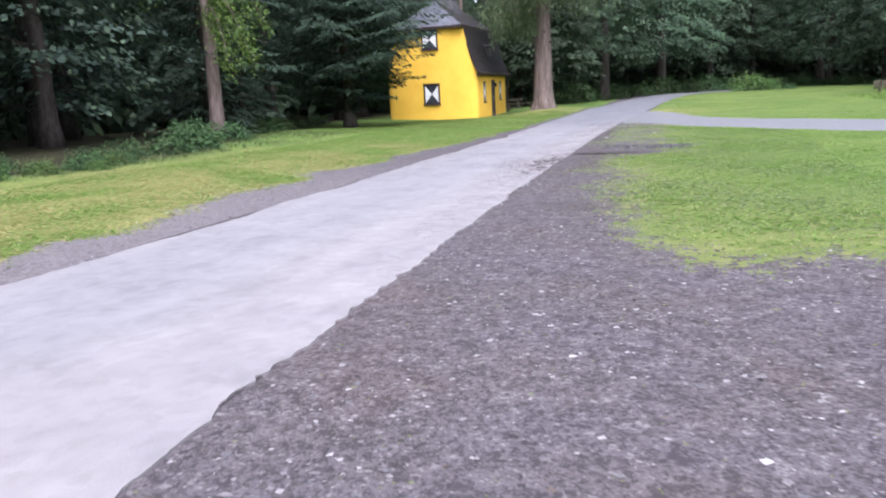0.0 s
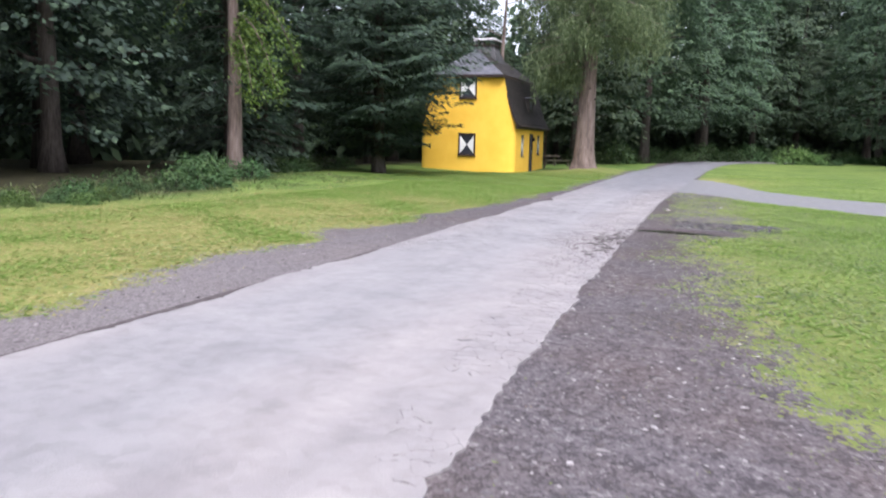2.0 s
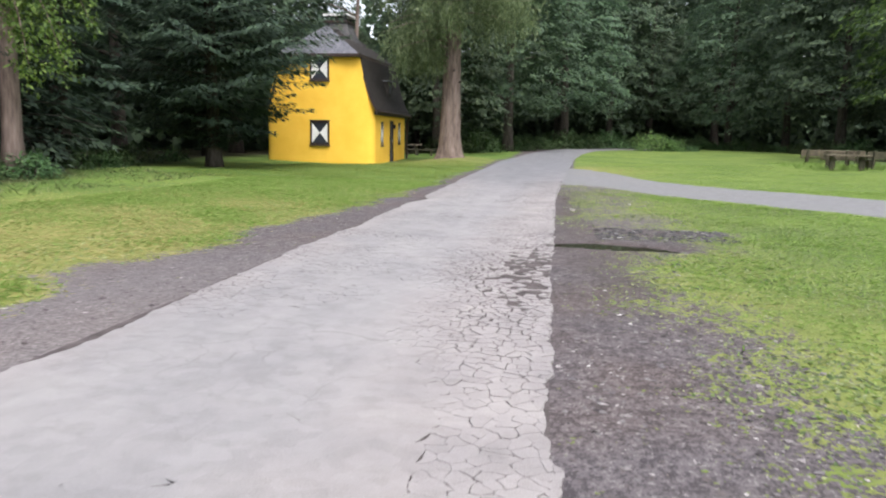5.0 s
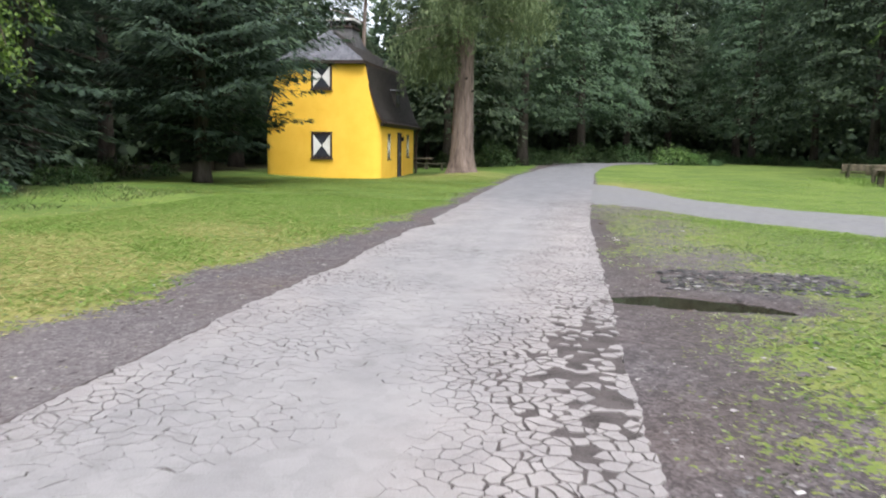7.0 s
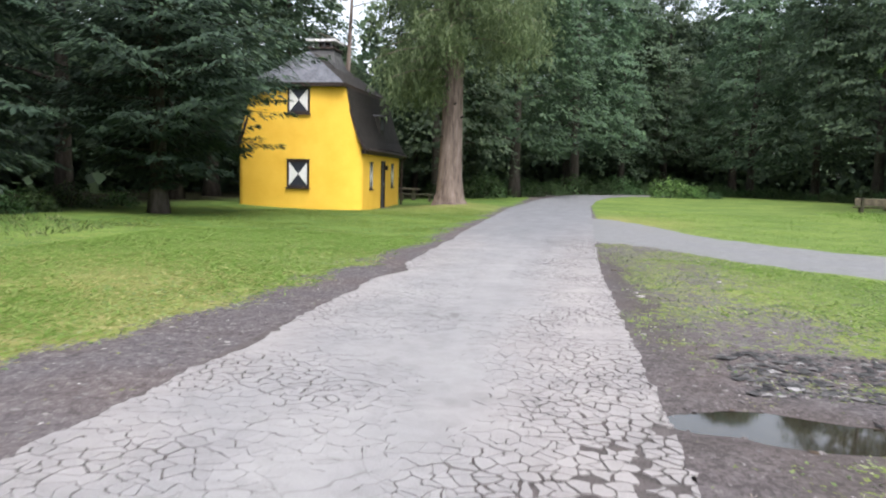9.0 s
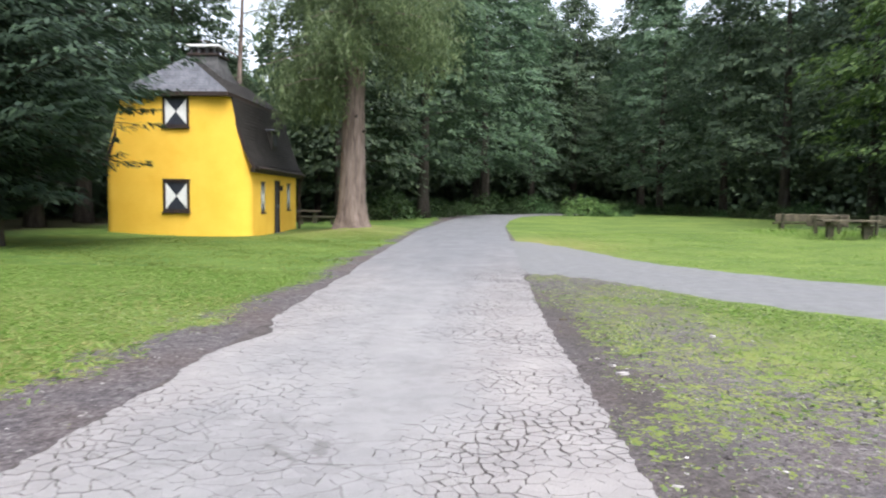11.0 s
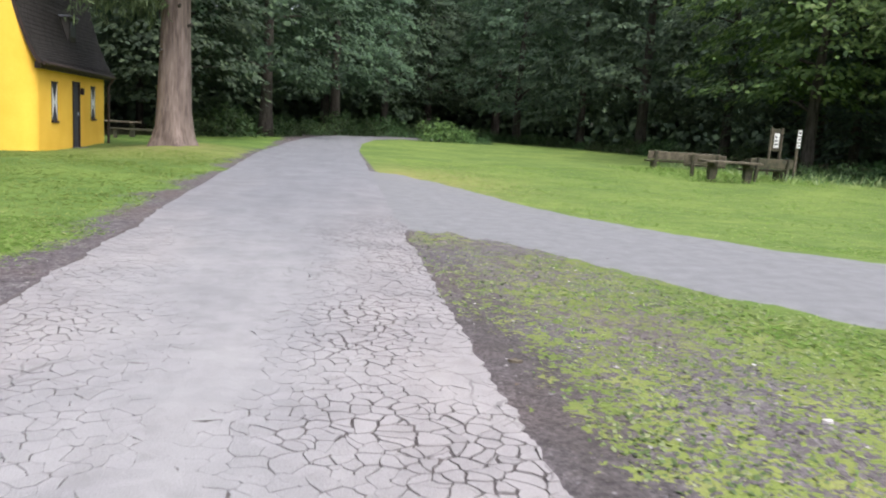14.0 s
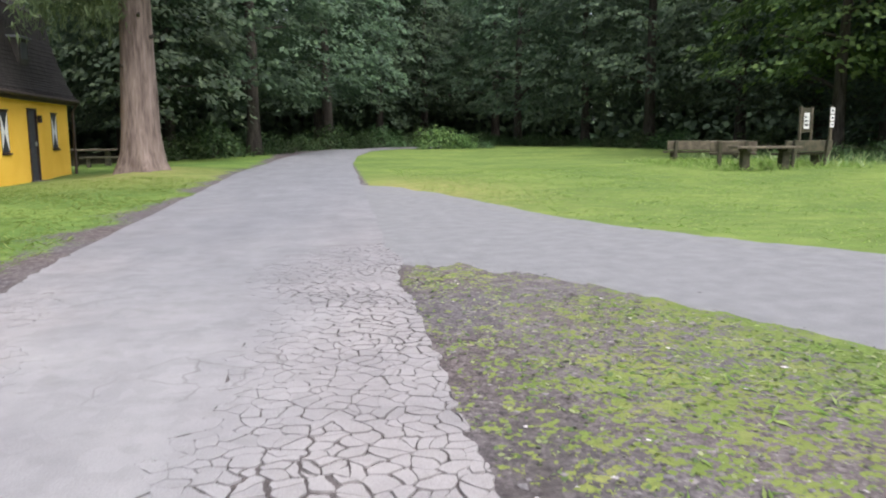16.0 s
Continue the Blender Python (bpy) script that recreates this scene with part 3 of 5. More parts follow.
# ---- the paved lane: asphalt broken into plates ----
def crack(x, y, rl, rr):
    """Half the width of the open crack, in metres, at a place on the lane."""
    dr, dl = rr - x, x - rl
    if y < 3.5 or y > 33 or (dr > 2.4 and dl > 2.2):
        return 0.0
    w = 0.4 * ease(4, 9, y) + 0.65 * ease(10, 14, y)
    right = ease(1.2 * w + 0.12, 0.6 * w, dr + 0.45 * fnoise(x, y, 0.8, 11)) * ease(33.5, 30, y) * ease(3.5, 9, y) * (0.34 + 0.66 * ease(10.5, 14.5, y))
    right *= 1 - 0.75 * ease(0.5, 0.15, abs(y - 22.9 + 0.25 * (x + 3))) * ease(0.9, 0.4, dr)
    left = ease(1.5 + 0.35 * ease(22, 17, y), 0.7, dl + 0.45 * fnoise(x, y, 0.6, 12)) * ease(11.5, 15, y) * ease(32, 26, y) * (0.8 + 0.3 * ease(22, 17, y))
    k = max(right, left)
    k *= 0.62 + 1.0 * fnoise(x, y, 1.1, 13)
    rot = math.exp(-(((x + 3.15) / 0.42) ** 2 + ((y - 15.4) / 1.7) ** 2)) + 0.4 * math.exp(-(((x + 3.2) / 0.4) ** 2 + ((y - 21.3) / 0.7) ** 2)) + 0.4 * math.exp(-(((x + 3.7) / 0.32) ** 2 + ((y - 26.2) / 0.9) ** 2))
    return max(0.0, (0.0072 if dr < 2 else 0.0058) * max(0.0, k) + 0.016 * rot * (0.7 + 0.8 * fnoise(x, y, 2.2, 14)))


def clip(poly, mx, my, dx, dy):
    """The part of poly nearer to its own seed: (p - m) . d <= 0."""
    out = []
    for i, (ax, ay) in enumerate(poly):
        bx, by = poly[(i + 1) % len(poly)]
        sa, sb = (ax - mx) * dx + (ay - my) * dy, (bx - mx) * dx + (by - my) * dy
        if sa <= 0:
            out.append((ax, ay))
        if sa * sb < 0:
            t = sa / (sa - sb)
            out.append((ax + (bx - ax) * t, ay + (by - ay) * t))
    return out


CELL, LONG, Y0, Y1 = 0.085, 0.098, 0.6, 33.0
rng = random.Random(5)
cols = int(5.2 / CELL)
rows_n = int((Y1 - Y0) / LONG)
seeds = {}
for j in range(-1, rows_n + 1):
    for i in range(cols):
        seeds[i, j] = (-6.9 + (i + 0.5 + rng.uniform(-0.62, 0.62)) * CELL, Y0 + (j + 0.5 + rng.uniform(-0.62, 0.62)) * LONG)
plates = []
# larger slabs into which the small pieces hold together
slabs_at = {}
for j in range(-2, int((Y1 - Y0) / 0.36) + 3):
    for i in range(-1, 19):
        slabs_at[i, j] = (-6.9 + (i + 0.5 + rng.uniform(-0.5, 0.5)) * 0.3, Y0 + (j + 0.5 + rng.uniform(-0.5, 0.5)) * 0.36)


def slab_of(x, y):
    i, j = int((x + 6.9) // 0.3), int((y - Y0) // 0.36)
    near = [(i + a, j + b) for a in (-1, 0, 1) for b in (-1, 0, 1) if (i + a, j + b) in slabs_at]
    return min(near, key=lambda q: (slabs_at[q][0] - x) ** 2 + (slabs_at[q][1] - y) ** 2)


slab = {q: slab_of(*at_) for q, at_ in seeds.items()}


def bent(x, y):
    """Cracks wander: a small shift of every place on the lane."""
    return (x + 0.034 * fnoise(x, y, 9.0, 31) + 0.013 * fnoise(x, y, 26.0, 33), y + 0.034 * fnoise(x, y, 9.0, 32) + 0.013 * fnoise(x, y, 26.0, 34))



def edges(y):
    """The ragged left and right edge of the asphalt."""
    bite = 0.25 * max(0.0, fnoise(1, y, 0.5, 18) - 0.2) + 0.2 * math.exp(-(((y - 24.1) / 0.55) ** 2))
    xl = road_left(y) + 0.05 * fnoise(0, y, 0.9, 15) + 0.035 * fnoise(0, y, 3.5, 15) + bite
    xr = road_right(y) + 0.075 * fnoise(3, y, 0.8, 16) * float(smooth01(18, 12, y)) + 0.028 * fnoise(3, y, 4.0, 16) + 0.16 * fnoise(3, y, 1.4, 36) * ease(28.5, 31, y)
    return xl, xr


gaps = {}
for (i, j), (sx, sy) in seeds.items():
    if not 0 <= j < rows_n:
        continue
    xl, xr = edges(sy)
    if not xl - 0.04 < sx < xr + 0.04:
        continue
    decay = math.exp(-(((sx + 3.08) / 0.3) ** 2 + ((sy - 15.4) / 1.5) ** 2)) + 0.85 * math.exp(-(((sx + 2.78) / 0.2) ** 2 + ((sy - 15.4) / 1.9) ** 2)) + 0.35 * math.exp(-(((sx + 3.1) / 0.3) ** 2 + ((sy - 21.4) / 0.5) ** 2))
    if rng.random() < 0.62 * decay - 0.1:
        continue
    cracked = False
    poly = [(sx - 0.4, sy - 0.4), (sx + 0.4, sy - 0.4), (sx + 0.4, sy + 0.4), (sx - 0.4, sy + 0.4)]
    for a in range(-2, 3):
        for b in range(-2, 3):
            o = seeds.get((i + a, j + b))
            if o and (a or b):
                ox, oy = o
                dx, dy = ox - sx, oy - sy
                ln = math.hypot(dx, dy)
                mx, my = (sx + ox) / 2, (sy + oy) / 2
                key = min((i, j), (i + a, j + b)), max((i, j), (i + a, j + b))
                if key not in gaps:
                    w_ = crack(mx, my, float(road_left(my)), float(road_right(my))) if ln < 0.34 else 0.0
                    if w_:
                        w_ *= rng.uniform(0.4, 1.5)
                        if slab[i, j] == slab[i + a, j + b]:
                            w_ = w_ * 0.75 if rng.random() < ease(0.0012, 0.006, w_) + (0.45 if mx > -4.1 else 0.0) else 0.0
                        elif rng.random() < 0.1:
                            w_ = 0.0
                    gaps[key] = w_
                g = gaps[key]
                if g > 0.0014:
                    cracked = True
                    mx, my = mx - dx / ln * g, my - dy / ln * g
                poly = clip(poly, mx, my, dx, dy)
                if len(poly) < 3:
                    break
    if len(poly) >= 3:
        if sx - xl < 0.4 or xr - sx < 0.4:
            poly = [(min(max(a, edges(b_)[0]), edges(b_)[1]), b_) for a, b_ in poly]
        steps = (0.92, 0.64, 0.36, 0.08) if cracked else (1.0,)
        poly = [bent(a0 * u + a1 * (1 - u), b0 * u + b1 * (1 - u)) for (a0, b0), (a1, b1) in zip(poly, poly[1:] + poly[:1]) for u in (steps if math.hypot(a1 - a0, b1 - b0) > 0.03 else steps[:1])]
        plates.append((sx, sy, poly, cracked))


def plate_faces(poly, z, verts, faces, depth=0.02, bev=0.006, walls=True):
    n, s = len(poly), len(verts)
    cx, cy = sum(p[0] for p in poly) / n, sum(p[1] for p in poly) / n
    for px, py in poly:
        verts.append((px + (cx - px) * bev, py + (cy - py) * bev, z))
    faces.append(tuple(range(s, s + n)))
    if not walls:
        return
    verts.extend((px, py, z - depth) for px, py in poly)
    for k in range(n):
        q = (k + 1) % n
        faces.append((s + k, s + n + k, s + n + q, s + q))


road = thing("road", pose(0, 0, 0), "pale grey worn asphalt lane with cracked ragged edges", "road", kind="structure")
strip_v, strip_f = [], []
ys = axis([(-60, 4), (-4, 1), (Y0 + 0.2, 1)])
for k, y in enumerate(ys):
    strip_v += [(road_left(y), y, -0.003), (road_right(y), y, -0.003)]
    if k:
        a = 2 * k
        strip_f.append((a - 2, a - 1, a + 1, a))
link_mesh("near_asphalt", strip_v, strip_f, "asphalt", road)
strip_v, strip_f = [], []
cl = [(Y1 - 0.3 + (102.3 - Y1) * k / 60) for k in range(61)]
for k, y in enumerate(cl):
    yr = Y1 - 0.3 + (91.3 - Y1) * k / 60
    xl, xr = float(road_left(y)), float(road_right(yr))
    for s in range(5):
        u = s / 4
        x, yy = xl + (xr - xl) * u, y + (yr - y) * u
        strip_v.append((x + (0.08 * fnoise(x, yy, 1.3, 17) if s in (0, 4) else 0), yy, max(0.002, ground_z(x, yy) + 0.016)))
    if k:
        for s in range(4):
            a = (k - 1) * 5 + s
            strip_f.append((a, a + 1, a + 6, a + 5))
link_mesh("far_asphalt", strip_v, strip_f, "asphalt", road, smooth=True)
base_v, base_f = [], []
for k, y in enumerate(axis([(Y0, 0.5), (Y1, 1)])):
    base_v += [(road_left(y) - 0.02, y, -0.007), (road_right(y) - 0.02, y, -0.007)]
    if k:
        base_f.append((2 * k - 2, 2 * k - 1, 2 * k + 1, 2 * k))
link_mesh("crack_filling", base_v, base_f, "subbase", road, "dark grit in the cracks")

side_v, side_f = [], []
SIDE = [(-3.0, 45.3, -3.05, 30.9), (-2.2, 44.0, -2.6, 30.7), (-1.0, 40.0, -1.6, 29.7), (-0.05, 35.5, -0.92, 28.4), (0.9, 32.9, -0.28, 27.0), (2.3, 30.9, 0.6, 25.8), (5.5, 27.8, 3.5, 23.1), (10, 25.0, 8.5, 20.8), (20, 21.5, 18.5, 17.5), (45, 16, 43.5, 12)]
SN = 170
for k in range(SN + 1):
    t = (len(SIDE) - 2) * (k / SN) ** 1.0
    i0 = min(len(SIDE) - 2, int(t))
    ax, ay, bx, by = (p + (q - p) * (t - i0) for p, q in zip(SIDE[i0], SIDE[i0 + 1]))
    for s in range(15):
        u = (s + (0.7 * fnoise(ax, ay + s // 7 * 50, 0.9, 19) + 0.22 * fnoise(ax * 5, ay * 5 + s // 7 * 50, 1.0, 22) if s in (0, 1, 13, 14) else 0)) / 14
        x, y = ax + (bx - ax) * u, ay + (by - ay) * u
        side_v.append((x, y, ground_z(x, y) + (0.009 if 0 < s < 14 else -0.03)))
    if k:
        for s in range(14):
            a = (k - 1) * 15 + s
            side_f.append((a, a + 1, a + 16, a + 15))
tagged(link_mesh("side_lane", side_v, side_f, "sideroad", smooth=True), "grey fine gravel lane branching off the road", "road", kind="structure")


# ---- the yellow house ----
HX, HY0, HY1 = -15.92, 46.55, 54.0      # middle line, front corners, back
HALF = [(2.88, -0.3), (2.88, 2.62), (2.74, 3.2), (2.5, 3.9), (2.28, 4.65), (2.13, 5.42)]   # half width by height
BULGE = 0.4
house = thing("house", pose(0, 0, 0), "small yellow plastered house with dark flared mansard roof", "house")


def half_at(z):
    return float(np.interp(z, [h[1] for h in HALF], [h[0] for h in HALF]))


def front_y(u):
    c = min(1.0, max(0.0, (abs(u) - 0.86) / 0.14))
    return HY0 - BULGE * (1 - u * u) + 0.28 * (1 - math.sqrt(1 - c * c))


def end_wall(name, sign):
    """A gable wall that bows outwards and narrows along the roof's curve."""
    v, f = [], []
    zs = [-0.3, 0.28, 0.8, 1.5, 2.1, 2.62, 2.9, 3.2, 3.55, 3.9, 4.25, 4.65, 5.05, 5.42]
    us = [-1, -0.995, -0.98, -0.955, -0.92, -0.88, -0.75, -0.6, -0.45, -0.3, -0.15, 0, 0.15, 0.3, 0.45, 0.6, 0.75, 0.88, 0.92, 0.955, 0.98, 0.995, 1]
    nu = len(us) - 1
    for z in zs:
        h = half_at(z)
        for i in range(nu + 1):
            x = (h + (0.15 if us[i] < 0 else 0.0)) * us[i]
            y = front_y(us[i] * h / 2.88)
            y = y if sign > 0 else HY0 + HY1 - y
            for t in (0, 0.35 * sign):
                v.append((HX + x, y + t, z))
    w = 2 * (nu + 1)
    for j in range(len(zs) - 1):
        for i in range(nu):
            a = j * w + 2 * i
            q = (a, a + 2, a + w + 2, a + w)
            f.append(q if sign > 0 else q[::-1])
            q = (a + 1, a + w + 1, a + w + 3, a + 3)
            f.append(q if sign > 0 else q[::-1])
    for j in range(len(zs) - 1):
        for a in (j * w, j * w + 2 * nu):
            k = len(v)
            v += [v[a], v[a + w], v[a + w + 1], v[a + 1]]
            f.append((k, k + 1, k + 2, k + 3))
    return link_mesh(name, v, f, "plaster", house, smooth=True)


end_wall("front_wall", 1)
end_wall("back_wall", -1)


def side_wall(name, x0, x1, openings):
    bm = bmesh.new()
    ys = sorted({HY0 + 0.6305, HY1 - 0.6305, *[o[0] for o in openings], *[o[1] for o in openings]})
    for a, b in zip(ys, ys[1:]):
        o = next((o for o in openings if o[0] <= a and b <= o[1]), None)
        if o:
            if o[2] > -0.2:
                box(bm, x0, x1, a, b, -0.3, o[2])
            box(bm, x0, x1, a, b, o[3], 2.7)
        else:
            box(bm, x0, x1, a, b, -0.3, 2.7)
    bmesh.ops.remove_doubles(bm, verts=bm.verts, dist=0.0005)
    return part(name, bm, "plaster", house)


SIDE_WINDOWS = [(47.95, 48.5), (52.05, 52.58)]
DOOR = (49.98, 50.72)
side_wall("side_wall", HX + 2.55, HX + 2.88, [(*SIDE_WINDOWS[0], 0.82, 2.05), (*DOOR, -0.3, 2.2), (*SIDE_WINDOWS[1], 0.9, 2.07)])
side_wall("side_wall", HX - 3.03, HX - 2.7, [])


def window(m, w, h, parent, depth=0.07, proud=0.05):
    """Dark frame round a shutter painted with a white and black hourglass; faces -y of m."""
    f = new("window")
    f.parent = parent
    f.matrix_basis = m
    t, face = (0.09, 0.012) if w > 0.8 else (0.035, 0.047)
    part("frame", box(box(box(box(bmesh.new(), -w / 2, -w / 2 + t, -proud, depth, 0, h, 0.008), w / 2 - t, w / 2, -proud, depth, 0, h, 0.008), -w / 2 + t, w / 2 - t, -proud + 0.003, depth, 0.002, t, 0.008), -w / 2 + t, w / 2 - t, -proud + 0.003, depth, h - t, h - 0.002, 0.008), "trim", f)
    part("sill", boxed(-w / 2 - 0.04, w / 2 + 0.04, -proud - 0.05, depth, -0.06, -0.002, 0.01), "trim", f)
    part("lintel", boxed(-w / 2 - 0.03, w / 2 + 0.03, -proud - 0.02, depth, h + 0.002, h + 0.05, 0.008), "trim", f)
    a, b, c, d = (-w / 2 + t, t), (w / 2 - t, t), (w / 2 - t, h - t), (-w / 2 + t, h - t)
    mid = (0, h / 2)
    for (p, q), col in (((a, b), "black"), ((b, c), "white"), ((c, d), "black"), ((d, a), "white")):
        y0, y1 = (-face if col == "white" else 0.004 - face), 0.03
        v = [(p[0], y0, p[1]), (q[0], y0, q[1]), (mid[0], y0, mid[1]), (p[0], y1, p[1]), (q[0], y1, q[1]), (mid[0], y1, mid[1])]
        link_mesh("shutter_panel", v, [(0, 1, 2), (5, 4, 3), (0, 3, 4, 1), (1, 4, 5, 2), (2, 5, 3, 0)], col, f, col + " painted triangle")
    if w > 0.8:
        part("shutter_rail", boxed(-0.012, 0.012, -0.018, 0.0, t, h - t), "black", f)
    return f


window(pose(HX + 0.06, front_y(0), 0.83), 1.04, 1.23, house)
window(pose(HX + 0.06, front_y(0), 4.13), 1.04, 1.19, house)
for (a, b), z0, z1 in zip(SIDE_WINDOWS, (0.82, 0.9), (2.05, 2.07)):
    window(pose(HX + 2.84, (a + b) / 2, z0, 0, 0, 90), b - a - 0.01, z1 - z0 - 0.01, house)
door = new("door")
door.parent = house
door.matrix_basis = pose(HX + 2.86, (DOOR[0] + DOOR[1]) / 2, 0, 0, 0, 90)
dw = DOOR[1] - DOOR[0]
for k in range(5):
    part("board", boxed(-dw / 2 + 0.06 + k * (dw - 0.12) / 5, -dw / 2 + 0.056 + (k + 1) * (dw - 0.12) / 5, 0.0, 0.05, -0.17, 2.12, 0.006), "door", door)
part("door_frame", box(box(box(bmesh.new(), -dw / 2, -dw / 2 + 0.06, -0.06, 0.08, -0.17, 2.19, 0.006), dw / 2 - 0.06, dw / 2, -0.06, 0.08, -0.17, 2.19, 0.006), -dw / 2 + 0.06, dw / 2 - 0.06, -0.055, 0.08, 2.12, 2.188, 0.006), "trim", door)
part("handle", boxed(0.2, 0.24, -0.06, 0.0, 1.0, 1.14, 0.01), "metal", door)
part("threshold", boxed(-dw / 2 - 0.1, dw / 2 + 0.1, -0.35, 0.05, -0.3, -0.1, 0.02), "stone", door)
part("lantern", boxed(0.5, 0.6, -0.14, 0.02, 1.75, 1.98, 0.02), "trim", door)

# roof: upper hipped slopes over the steep flared lower slopes
UP = 5.42
RY0, RY1, RZ = 47.6, 52.6, 7.12
roof = new("roof")
roof.parent = house
roof_v, roof_f = [], []
EO = 2.215
corners = [(HX - EO, HY0 - BULGE - 0.22), (HX + EO, HY0 - BULGE - 0.22), (HX + EO, HY1 + BULGE + 0.22), (HX - EO, HY1 + BULGE + 0.22)]
ridge = [(HX, RY0), (HX, RY1)]


def shingled(name, quads, material, rows, cols, parent, thick=0.016):
    """Overlapping courses over a list of quads (a, b, c, d: lower left, lower right, upper right, upper left)."""
    v, f = [], []
    r = random.Random(len(name) + rows)
    for a, b, c, d in quads:
        a, b, c, d = map(Vector, (a, b, c, d))
        nrm = (b - a).cross(d - a).normalized()
        for j in range(rows):
            t0, t1 = j / rows, min(1.0, (j + 1.12) / rows)
            off = 0.5 * (j % 2)
            nn = cols
            for i in range(-1, nn):
                u0, u1 = max(0.0, (i + off) / nn), min(1.0, (i + 1 + off) / nn - 0.004)
                if u1 - u0 < 0.01:
                    continue
                lo0, lo1 = a.lerp(b, u0), a.lerp(b, u1)
                hi0, hi1 = d.lerp(c, u0), d.lerp(c, u1)
                k = thick * r.uniform(0.8, 1.3)
                p = [lo0.lerp(hi0, t0) + nrm * k, lo1.lerp(hi1, t0) + nrm * k, lo1.lerp(hi1, t1) + nrm * 0.006, lo0.lerp(hi0, t1) + nrm * 0.006]
                s = len(v)
                v += [tuple(q) for q in p] + [tuple(p[0] - nrm * k), tuple(p[1] - nrm * k)]
                f += [(s, s + 1, s + 2, s + 3), (s + 4, s + 5, s + 1, s)]
    return link_mesh(name, v, f, material, parent)


cz = [(*c, UP + 0.05) for c in corners]
rz = [(*c, RZ) for c in ridge]
slabs = [(cz[0], cz[1], rz[0], rz[0]), (cz[1], cz[2], rz[1], rz[0]), (cz[2], cz[3], rz[1], rz[1]), (cz[3], cz[0], rz[0], rz[1])]
link_mesh("roof_deck", [*cz, *rz, *[(x, y, UP - 0.1) for x, y in corners]], [(0, 1, 4), (1, 2, 5, 4), (2, 3, 5), (3, 0, 4, 5), (6, 7, 1, 0), (7, 8, 2, 1), (8, 9, 3, 2), (9, 6, 0, 3), (9, 8, 7, 6)], "trim", roof, "dark roof deck and soffit board")
for q in (slabs[0], slabs[2]):
    tagged(shingled("slate_cladding", [q], "slate", 14, 16, roof), "grey slates", kind="stuff")
for q in (slabs[1], slabs[3]):
    tagged(shingled("shingle_cladding", [q], "shingle", 14, 26, roof), kind="stuff")
LOWER = [(2.2, 5.36), (2.33, 4.65), (2.55, 3.9), (2.8, 3.2), (3.02, 2.76), (3.16, 2.6)]
for side in (1, -1):
    qs = []
    v, f = [], []
    y0, y1 = HY0 - 0.14, HY1 + 0.14
    for k, (x, z) in enumerate(LOWER):
        v += [(HX + side * x, y0, z), (HX + side * x, y1, z), (HX + side * (x - 0.1), y0, z - 0.05), (HX + side * (x - 0.1), y1, z - 0.05)]
        if k:
            s = 4 * k
            px, pz = LOWER[k - 1]
            a, b = (HX + side * x, y0, z), (HX + side * x, y1, z)
            c, d = (HX + side * px, y1, pz), (HX + side * px, y0, pz)
            qs.append((a, b, c, d) if side > 0 else (b, a, d, c))
            f += [(s - 4, s - 3, s + 1, s), (s - 2, s + 2, s + 3, s - 1), (s - 4, s, s + 2, s - 2), (s - 3, s - 1, s + 3, s + 1)]
    n4 = 4 * (len(LOWER) - 1)
    f.append((n4, n4 + 1, n4 + 3, n4 + 2))
    link_mesh("roof_slope", v, f, "trim", roof)
    tagged(shingled("shingle_cladding", qs, "shingle", 5, 30, roof, 0.02), kind="stuff")
part("eaves_board", boxed(HX + 2.9, HX + 3.08, HY0 - 0.05, HY1 + 0.05, 2.42, 2.62, 0.01), "trim", roof)
gv2, gf2 = [], []
tube(gv2, gf2, [(HX + 3.2, HY0 - 0.1, 2.58), (HX + 3.2, HY1 + 0.1, 2.54)], [0.06, 0.06], 8)
link_mesh("gutter", gv2, gf2, "trim", roof)
dv, df = [], []
tube(dv, df, [(HX + 3.18, HY1 + 0.02, 2.52), (HX + 2.98, HY1 + 0.02, 2.2), (HX + 2.97, HY1 + 0.02, -0.1)], [0.055, 0.05, 0.055], 8)
link_mesh("downpipe", dv, df, "trim", house, "dark downpipe")
dorm = new("dormer")
dorm.parent = roof
dorm.matrix_basis = pose(HX + 2.3, 50.6, 3.75)
part("dormer_cheek", boxed(-0.3, 0.42, -0.38, 0.38, -0.2, 0.62, 0.01), "shingle", dorm)
part("dormer_roof", boxed(-0.5, 0.52, -0.46, 0.46, 0.62, 0.69, 0.015), "slate", dorm)
part("dormer_window", boxed(0.42, 0.445, -0.25, 0.25, -0.02, 0.5, 0.005), "door", dorm, "dark grey pane")
chim = new("chimney")
chim.parent = house
chim.matrix_basis = pose(HX - 0.1, 50.1, 0)
v, f = [], []
for z, h in ((6.3, 1.02), (6.95, 0.78), (7.25, 0.66), (7.55, 0.62)):
    v += [(-h, -h, z), (h, -h, z), (h, h, z), (-h, h, z)]
for j in range(3):
    for k in range(4):
        f.append((4 * j + k, 4 * j + (k + 1) % 4, 4 * j + 4 + (k + 1) % 4, 4 * j + 4 + k))
f.append((12, 13, 14, 15))
link_mesh("chimney_shaft", v, f, "stone", chim)
part("chimney_collar", boxed(-0.7, 0.7, -0.7, 0.7, 7.5, 7.6, 0.02), "trim", chim)
for k in range(4):
    for s in (-1, 1):
        part("chimney_post", boxed(-0.58 + k * 0.34, -0.46 + k * 0.34, s * 0.55 - 0.06, s * 0.55 + 0.06, 7.6, 7.86, 0.01), "stone", chim)
# dark block in the open slots, standing for the shade inside them
part("chimney_core", boxed(-0.4, 0.4, -0.4, 0.4, 7.59, 7.85), "trim", chim)
